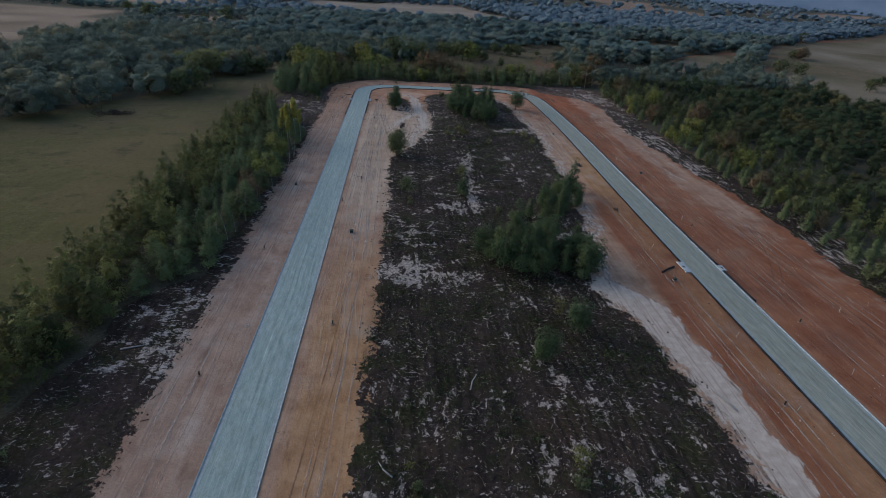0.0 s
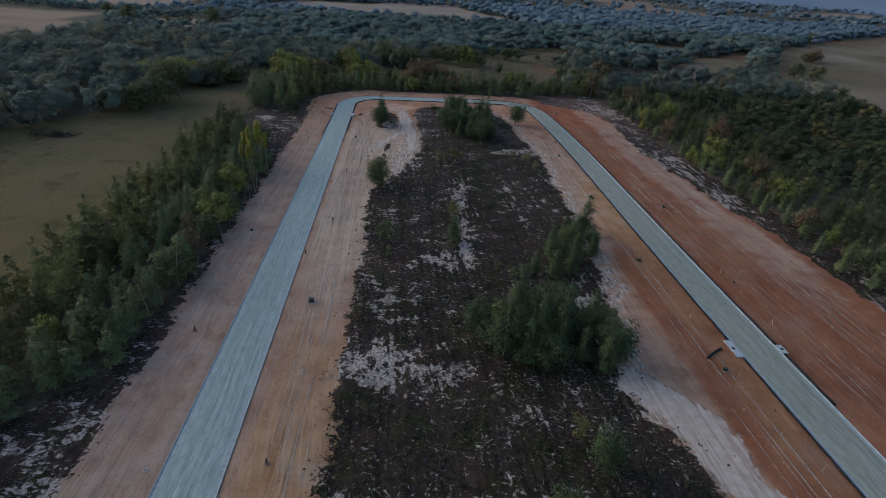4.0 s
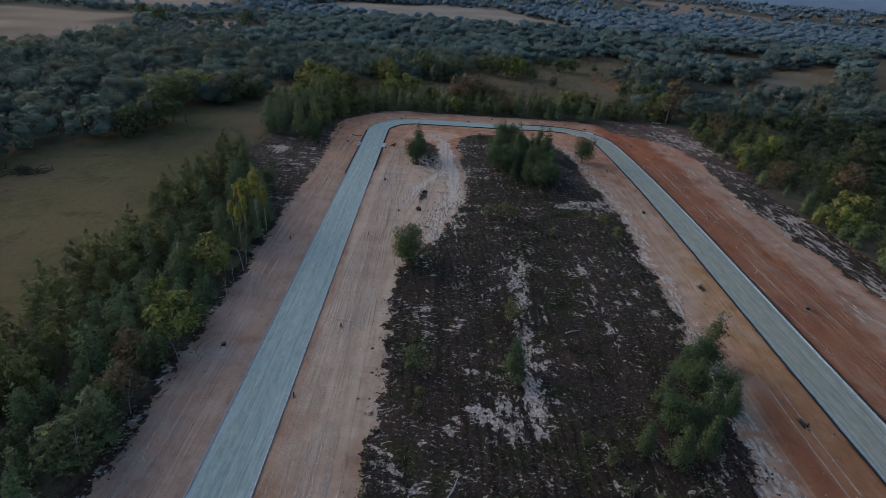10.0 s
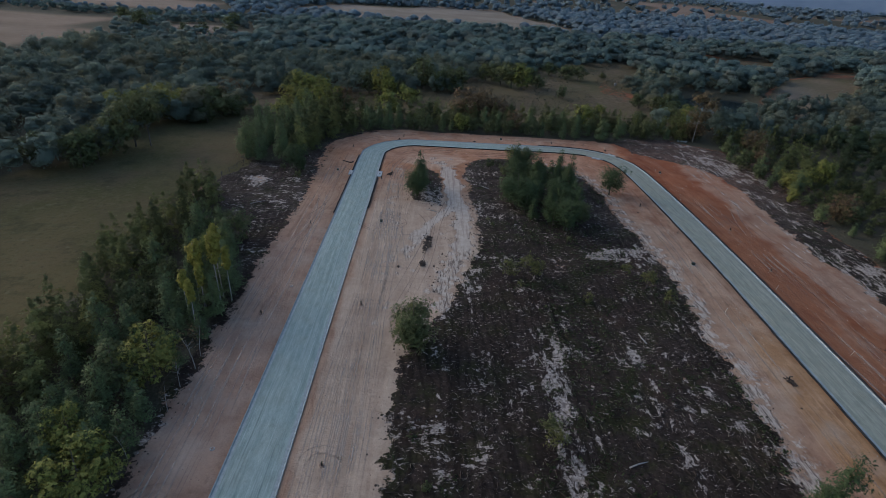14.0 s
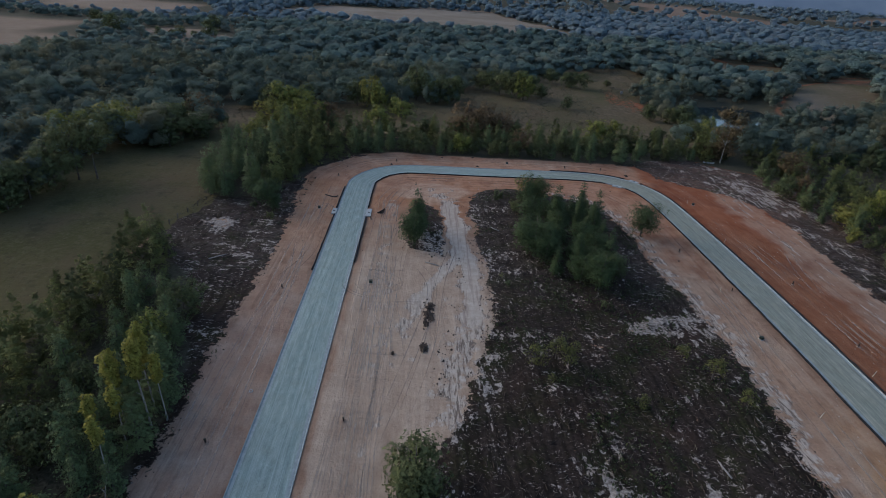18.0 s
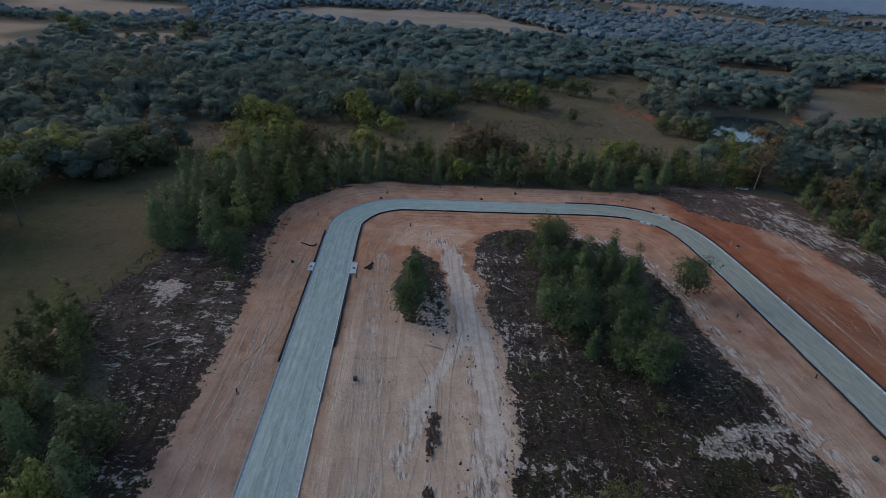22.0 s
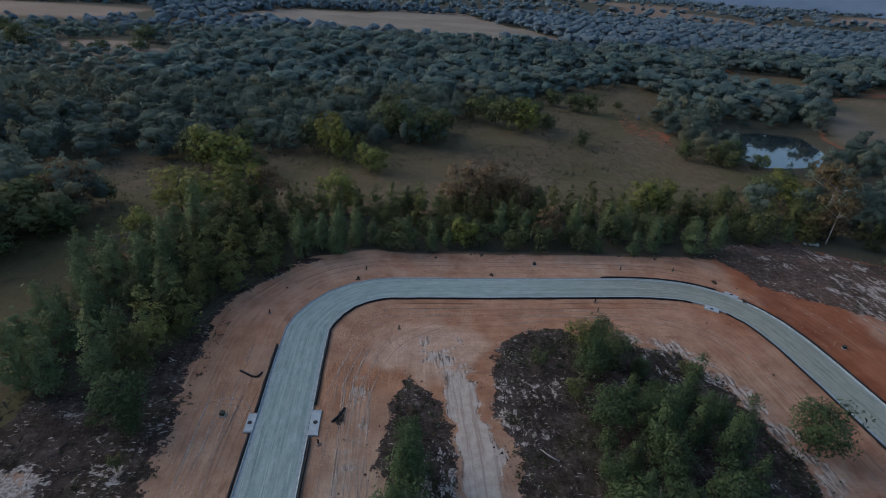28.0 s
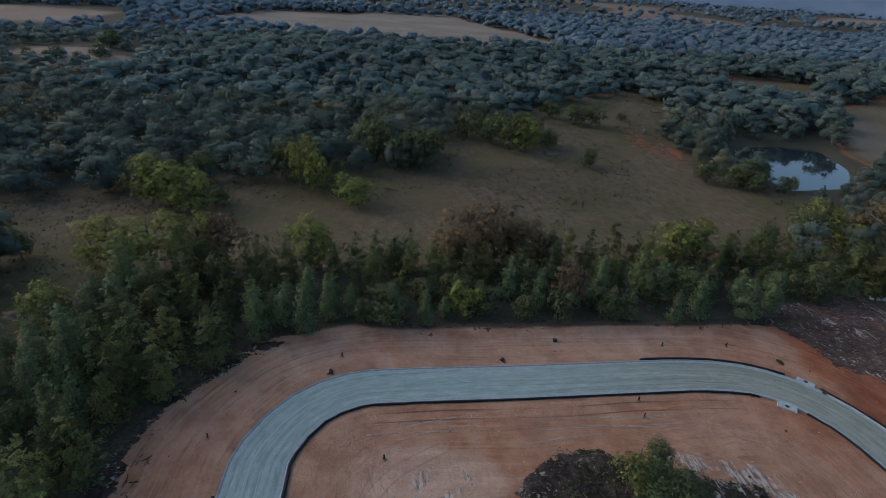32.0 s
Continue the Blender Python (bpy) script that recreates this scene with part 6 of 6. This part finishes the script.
first = tagged(transformer(-10.9, 113.4, 4), "dark green metal utility cabinet on a pale concrete pad", "utility cabinet", "utility cabinets")
for x, y, yaw in ((-11, 224, 2), (-29, 143.3, 6), (-28, 260.3, -4), (59.2, 94, 20), (27.3, 305.4, 3), (78.8, 275.3, -30), (62, 209.5, 12), (80.3, 164, 5)):
    copy_thing(first, pose(x, y, 0, 0, 0, yaw) @ SMALL)


def pedestal(x, y, lean, seed):
    """A short dark service post in a ring of dug soil."""
    r = np.random.default_rng(seed)
    ob = new("service_post")
    bm = bmesh.new()
    box(bm, -0.09, 0.09, -0.09, 0.09, -0.2, 0.75, 0.01)
    post = part("post", bm, IRON, ob)
    bm = bmesh.new()
    box(bm, -0.12, 0.12, -0.12, 0.12, 0.75, 0.84, 0.04)
    part("cap", bm, GREEN, post)
    bm = bmesh.new()
    bmesh.ops.create_icosphere(bm, subdivisions=2, radius=1.0)
    for v in bm.verts:
        v.co = v.co * (1 + 0.25 * noise.noise(v.co * 2.3 + Vector((seed, 0, 0))))
        v.co = Vector((v.co.x * 0.42, v.co.y * 0.36, v.co.z * 0.12 + 0.02))
    part("soil_mound", bm, LOOSE, ob, "dug soil round the post")
    ob.matrix_basis = pose(x, y, 0, lean, lean * 0.6, seed * 40)
    return ob


first = tagged(pedestal(-29, 63.4, 3, 1), "short dark service post in a ring of dug soil", "service post", "service posts")
for i, (x, y) in enumerate(((-28.8, 104.3), (-11.0, 76.7), (-15.0, 132.6), (-11.2, 150.0), (-11.1, 186.6), (-28.3, 182.2), (-27.9, 220.8), (61.3, 244), (65.2, 226.4), (60.2, 131.4), (77, 122), (61.2, 170.5), (-26.8, 285.5), (-10.1, 302.2), (46.8, 303.7), (59.0, 303.3),
                            (-3.2, 280.8), (36.3, 290.2), (35.7, 286.8), (59.2, 57), (77, 78.8), (-14.0, 254.8), (81, 230.3), (79.6, 208.2))):
    copy_thing(first, pose(x, y, 0, (i * 7) % 9 - 4, (i * 5) % 7 - 3, i * 53))


def stake(x, y, lean, yaw):
    ob = new("survey_stake")
    bm = bmesh.new()
    box(bm, -0.045, 0.045, -0.02, 0.02, -0.2, 1.15, 0.004)
    part("lath", bm, WOOD, ob)
    bm = bmesh.new()
    box(bm, -0.05, 0.05, -0.026, 0.026, 0.95, 1.1)
    part("flagging", bm, SLAB, ob, "pale flagging tape")
    ob.matrix_basis = pose(x, y, 0, lean, lean, yaw)
    return ob


first = tagged(stake(60.7, 109.2, 6, 10), "pale wooden survey stake leaning in bare soil", "survey stake", "survey stakes")
for i, (x, y) in enumerate(((76.1, 107), (60.8, 92.6), (76.3, 126.2), (61.4, 74), (88, 82.5), (75.9, 64), (60.4, 55.8), (66.8, 301), (77.3, 276), (61.1, 261.7), (58, 272), (76, 200), (77, 178), (75, 150), (60, 190), (62.5, 226), (-30, 120), (-30, 160), (75.5, 250))):
    copy_thing(first, pose(x, y, 0, (i * 11) % 25 - 12, (i * 7) % 21 - 10, i * 71))


def hose(points, radius, label):
    bm = bmesh.new()
    line = spline(points, 0.25)
    tube(bm, [(x, y, radius * 0.8) for x, y in line], [radius * (1.0 if k % 2 else 0.86) for k in range(len(line))], 8)
    return tagged(part("drain_pipe", bm, BLACK), label, "pipe", "loose black pipes")


hose([(-28.0, 269.6), (-27.0, 269.0), (-25.9, 268.3), (-25.0, 268.2), (-24.5, 269.2)], 0.16, "loose bent black drain pipe lying on clay")
hose([(57.8, 97.1), (59.2, 98.2), (60.4, 99.0), (61.7, 99.7)], 0.22, "torn black erosion sock lying on clay")
hose([(-12.6, 258.6), (-11.8, 259.7), (-11.1, 261.2)], 0.2, "short black pipe end on dug soil")


def clod_pile(x, y, wide, count, seed):
    """A small heap of dark clods round a low mound."""
    r = np.random.default_rng(seed)
    ob = new("dirt_clod_pile")
    bm = bmesh.new()
    bmesh.ops.create_icosphere(bm, subdivisions=4, radius=1.0)
    for v in bm.verts:
        k = 1 + 0.9 * noise.noise(v.co * 1.9 + Vector((seed, 0, 0))) + 0.55 * noise.noise(v.co * 5.1 + Vector((0, seed, 0))) + 0.3 * noise.noise(v.co * 11.0)
        v.co = Vector((v.co.x * wide * 0.55 * k, v.co.y * wide * k, v.co.z * 0.28 * k))
    part("mound", bm, DEBRIS, ob)
    for i in range(count):
        if i < 3:
            bm = bmesh.new()
            bmesh.ops.create_icosphere(bm, subdivisions=1, radius=0.26)
            for v in bm.verts:
                v.co *= 1 + 0.4 * noise.noise(v.co * 5 + Vector((i, seed, 0)))
            clod = part("clod", bm, DEBRIS, ob)
            datas = [clod.data] if i == 0 else datas + [clod.data]
        else:
            clod = part("clod", datas[i % 3], None, ob)
        k = r.uniform(0.3, 0.9)
        clod.matrix_basis = Matrix.LocRotScale((r.normal(0, wide * 0.4), r.normal(0, wide * 0.8), 0.03), Euler(r.uniform(0, 6, 3)), (k, k, k * 0.8))
    ob.location = (x, y, 0)
    return tagged(ob, "small heap of dark dirt clods on sand", "dirt pile", "heaps of dark clods")


for i, (x, y, wide, count) in enumerate(((0.9, 216, 1.2, 14), (0.7, 213, 1.3, 14), (0.2, 210.6, 0.8, 9), (0.0, 203.6, 1.0, 10), (-5.2, 201.7, 0.35, 4), (-11.6, 259.3, 0.8, 8), (60.0, 132, 0.8, 7), (61.3, 170, 0.9, 8), (66.4, 298.5, 0.7, 7), (68.8, 291, 0.7, 6), (-11.6, 298.3, 0.5, 5), (16.8, 300.4, 0.5, 5))):
    clod_pile(x, y, wide, count, 90 + i)


def rubble_pile(x, y, count, seed):
    """A low heap of broken pale stone, each piece a lump of its own."""
    r = np.random.default_rng(seed)
    ob = new("rubble_pile")
    datas = []
    for i in range(count):
        if i < 4:
            bm = bmesh.new()
            bmesh.ops.create_icosphere(bm, subdivisions=1, radius=0.4)
            for v in bm.verts:
                v.co = v.co * (1 + 0.5 * noise.noise(v.co * 3 + Vector((i * 3.1, seed, 0))))
            stone = part("stone", bm, SLAB, ob)
            datas.append(stone.data)
        else:
            stone = part("stone", datas[i % 4], None, ob)
        k = r.uniform(0.5, 1.3)
        stone.matrix_basis = Matrix.LocRotScale((r.normal(0, 1.3), r.normal(0, 0.7), 0.1 * k), Euler(r.uniform(0, 6, 3)), (k, k * 0.8, k * 0.6))
    ob.location = (x, y, float(lie(x, y)))
    return tagged(ob, "low heap of broken pale stone at the wood's edge", "rubble pile")


rubble_pile(104.4, 318.9, 22, 5)


def brush_pile(x, y):
    r = np.random.default_rng(15)
    bm = bmesh.new()
    for _ in range(90):
        a = Vector((r.normal(0, 3.2), r.normal(0, 1.8), 0.1))
        d = Vector((r.normal(), r.normal(), abs(r.normal(0, 0.35)))).normalized() * r.uniform(1.5, 4)
        tube(bm, [a, a + d * 0.5 + Vector((0, 0, 0.3)), a + d], [0.11, 0.08, 0.03], 4)
    ob = part("brush_pile", bm, DEBRIS)
    ob.location = (x, y, float(lie(x, y)))
    return tagged(ob, "heap of dark cut branches in the pasture", "brush pile")


brush_pile(-111, 213)


def field_fence():
    """Posts and wire between the pasture and the cleared strip."""
    ob = new("field_fence")
    line = spline([(-62.3, 226), (-61.2, 240), (-59.8, 250), (-57.4, 262), (-56, 272)], 3.2)
    tops = []
    for i, (x, y) in enumerate(line):
        bm = bmesh.new()
        box(bm, -0.09, 0.09, -0.09, 0.09, -0.3, 1.35 + 0.12 * math.sin(i * 3.1), 0.015)
        post = part("post", bm, BARK, ob)
        z = float(lie(x, y))
        post.matrix_basis = pose(x, y, z, 3 * math.sin(i * 2.3), 3 * math.cos(i * 1.7), 10 * i)
        tops.append((x, y, z))
    for high in (0.45, 0.8, 1.15):
        bm = bmesh.new()
        tube(bm, [(x, y, z + high) for x, y, z in tops], [0.02] * len(tops), 4)
        part("wire", bm, IRON, ob)
    return tagged(ob, "old wooden post and wire fence beside the pasture", "fence")


field_fence()


def fallen_log(x, y, yaw, length, seed):
    bm = bmesh.new()
    r = np.random.default_rng(seed)
    tube(bm, [(-length / 2, 0, 0.12), (0, r.normal(0, 0.1), 0.18), (length / 2, r.normal(0, 0.2), 0.12)], [0.13, 0.11, 0.05], 6)
    ob = part("fallen_log", bm, PALE_BARK)
    ob.matrix_basis = pose(x, y, float(lie(x, y)), 0, 0, yaw)
    return tagged(ob, "pale bare log lying in shredded brush", "log", "logs in the brush")


for i, (x, y, yaw, length) in enumerate(((1.5, 232.5, -25, 3.5), (12, 62, 70, 4), (-1, 46, 130, 3), (50, 58, 110, 5), (30, 152, 20, 3), (8, 118, 60, 4), (40, 180, 100, 3), (17, 252, 140, 3), (47, 262, 60, 4), (-44, 232, 40, 4), (-41, 70, 20, 4))):
    fallen_log(x, y, yaw, length, 200 + i)


# ---- farm things far off ----
def farm_building(x, y, yaw, wide, long, high, seed):
    ob = new("farm_building")
    bm = bmesh.new()
    box(bm, -wide / 2, wide / 2, -long / 2, long / 2, -0.5, high)
    wall = part("wall", bm, FARM_WALL, ob)
    bm = bmesh.new()
    rise, over = wide * 0.28, 0.5
    pts = [(-wide / 2 - over, high - 0.1), (0, high + rise), (wide / 2 + over, high - 0.1), (wide / 2 + over, high + 0.08), (0, high + rise + 0.2), (-wide / 2 - over, high + 0.08)]
    ends = [[bm.verts.new((a, k * (long / 2 + over), b)) for a, b in pts] for k in (-1, 1)]
    for i in range(6):
        bm.faces.new((ends[0][i], ends[0][(i + 1) % 6], ends[1][(i + 1) % 6], ends[1][i]))
    for e in ends:
        bm.faces.new((e[0], e[1], e[4], e[5])), bm.faces.new((e[1], e[2], e[3], e[4]))
    part("roof", bm, FARM_ROOF, ob, "pale metal roof")
    bm = bmesh.new()
    box(bm, -0.6, 0.6, -long / 2 - 0.06, -long / 2 + 0.02, 0, 2.1)
    part("door", bm, BARK, ob)
    for k in (-1, 1):
        bm = bmesh.new()
        box(bm, k * wide * 0.3 - 0.5, k * wide * 0.3 + 0.5, -long / 2 - 0.05, -long / 2 + 0.02, 1.0, 2.1)
        part("window", bm, IRON, ob)
    ob.matrix_basis = pose(x, y, float(lie(x, y)), 0, 0, yaw)
    return tagged(ob, "small pale farm building with a metal roof among trees", "building", "farm buildings")


FARM_WALL = simple("farm_wall", (0.3, 0.3, 0.28), (0.4, 0.4, 0.38), 0.8)
FARM_ROOF = simple("farm_roof", (0.17, 0.165, 0.16), (0.24, 0.235, 0.23), 0.6, 0.8)
for i, (x, y, yaw, wide, long) in enumerate(((-183, 611, 20, 7, 10), (-203, 596, -15, 7, 11), (-281, 760, 10, 9, 14))):
    farm_building(x, y, yaw, wide, long, 2.7, i)


# tank shape chosen for a small pale thing of unclear kind
def water_tank(x, y):
    ob = new("water_tank")
    bm = bmesh.new()
    tube(bm, [(0, 0, -0.1), (0, 0, 0.2), (0, 0, 1.7), (0, 0, 1.95), (0, 0, 2.1)], [0.75, 0.75, 0.75, 0.5, 0.2], 14)
    body = part("body", bm, FARM_ROOF, ob)
    bm = bmesh.new()
    disc(bm, 0, 0, 2.08, 0.22, 0.08)
    part("lid", bm, IRON, body)
    ob.location = (x, y, float(lie(x, y)))
    return tagged(ob, "small pale object modelled as a tank beside a bare clay track", "water tank")


water_tank(124.5, 478)


# ---- the farthest hills ----
def far_hills():
    """Low wooded ridges that close the distance."""
    n = Nodes("far_hills", 1.0)
    # slate blue carries the haze of distance as plain colour
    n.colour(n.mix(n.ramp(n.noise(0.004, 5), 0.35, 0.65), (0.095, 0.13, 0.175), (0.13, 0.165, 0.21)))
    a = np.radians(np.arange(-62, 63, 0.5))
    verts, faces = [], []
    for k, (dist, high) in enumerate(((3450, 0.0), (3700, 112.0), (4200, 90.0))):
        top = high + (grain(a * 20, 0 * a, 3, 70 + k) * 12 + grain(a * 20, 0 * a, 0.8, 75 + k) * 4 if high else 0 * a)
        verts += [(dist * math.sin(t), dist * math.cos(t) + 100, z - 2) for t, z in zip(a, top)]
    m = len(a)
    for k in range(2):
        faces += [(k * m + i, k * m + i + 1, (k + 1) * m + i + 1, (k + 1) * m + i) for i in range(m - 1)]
    return tagged(part("backdrop", mesh_from("backdrop", verts, faces), n.mat), "low wooded hills with blue haze in their colour", "hills", kind="structure")


far_hills()
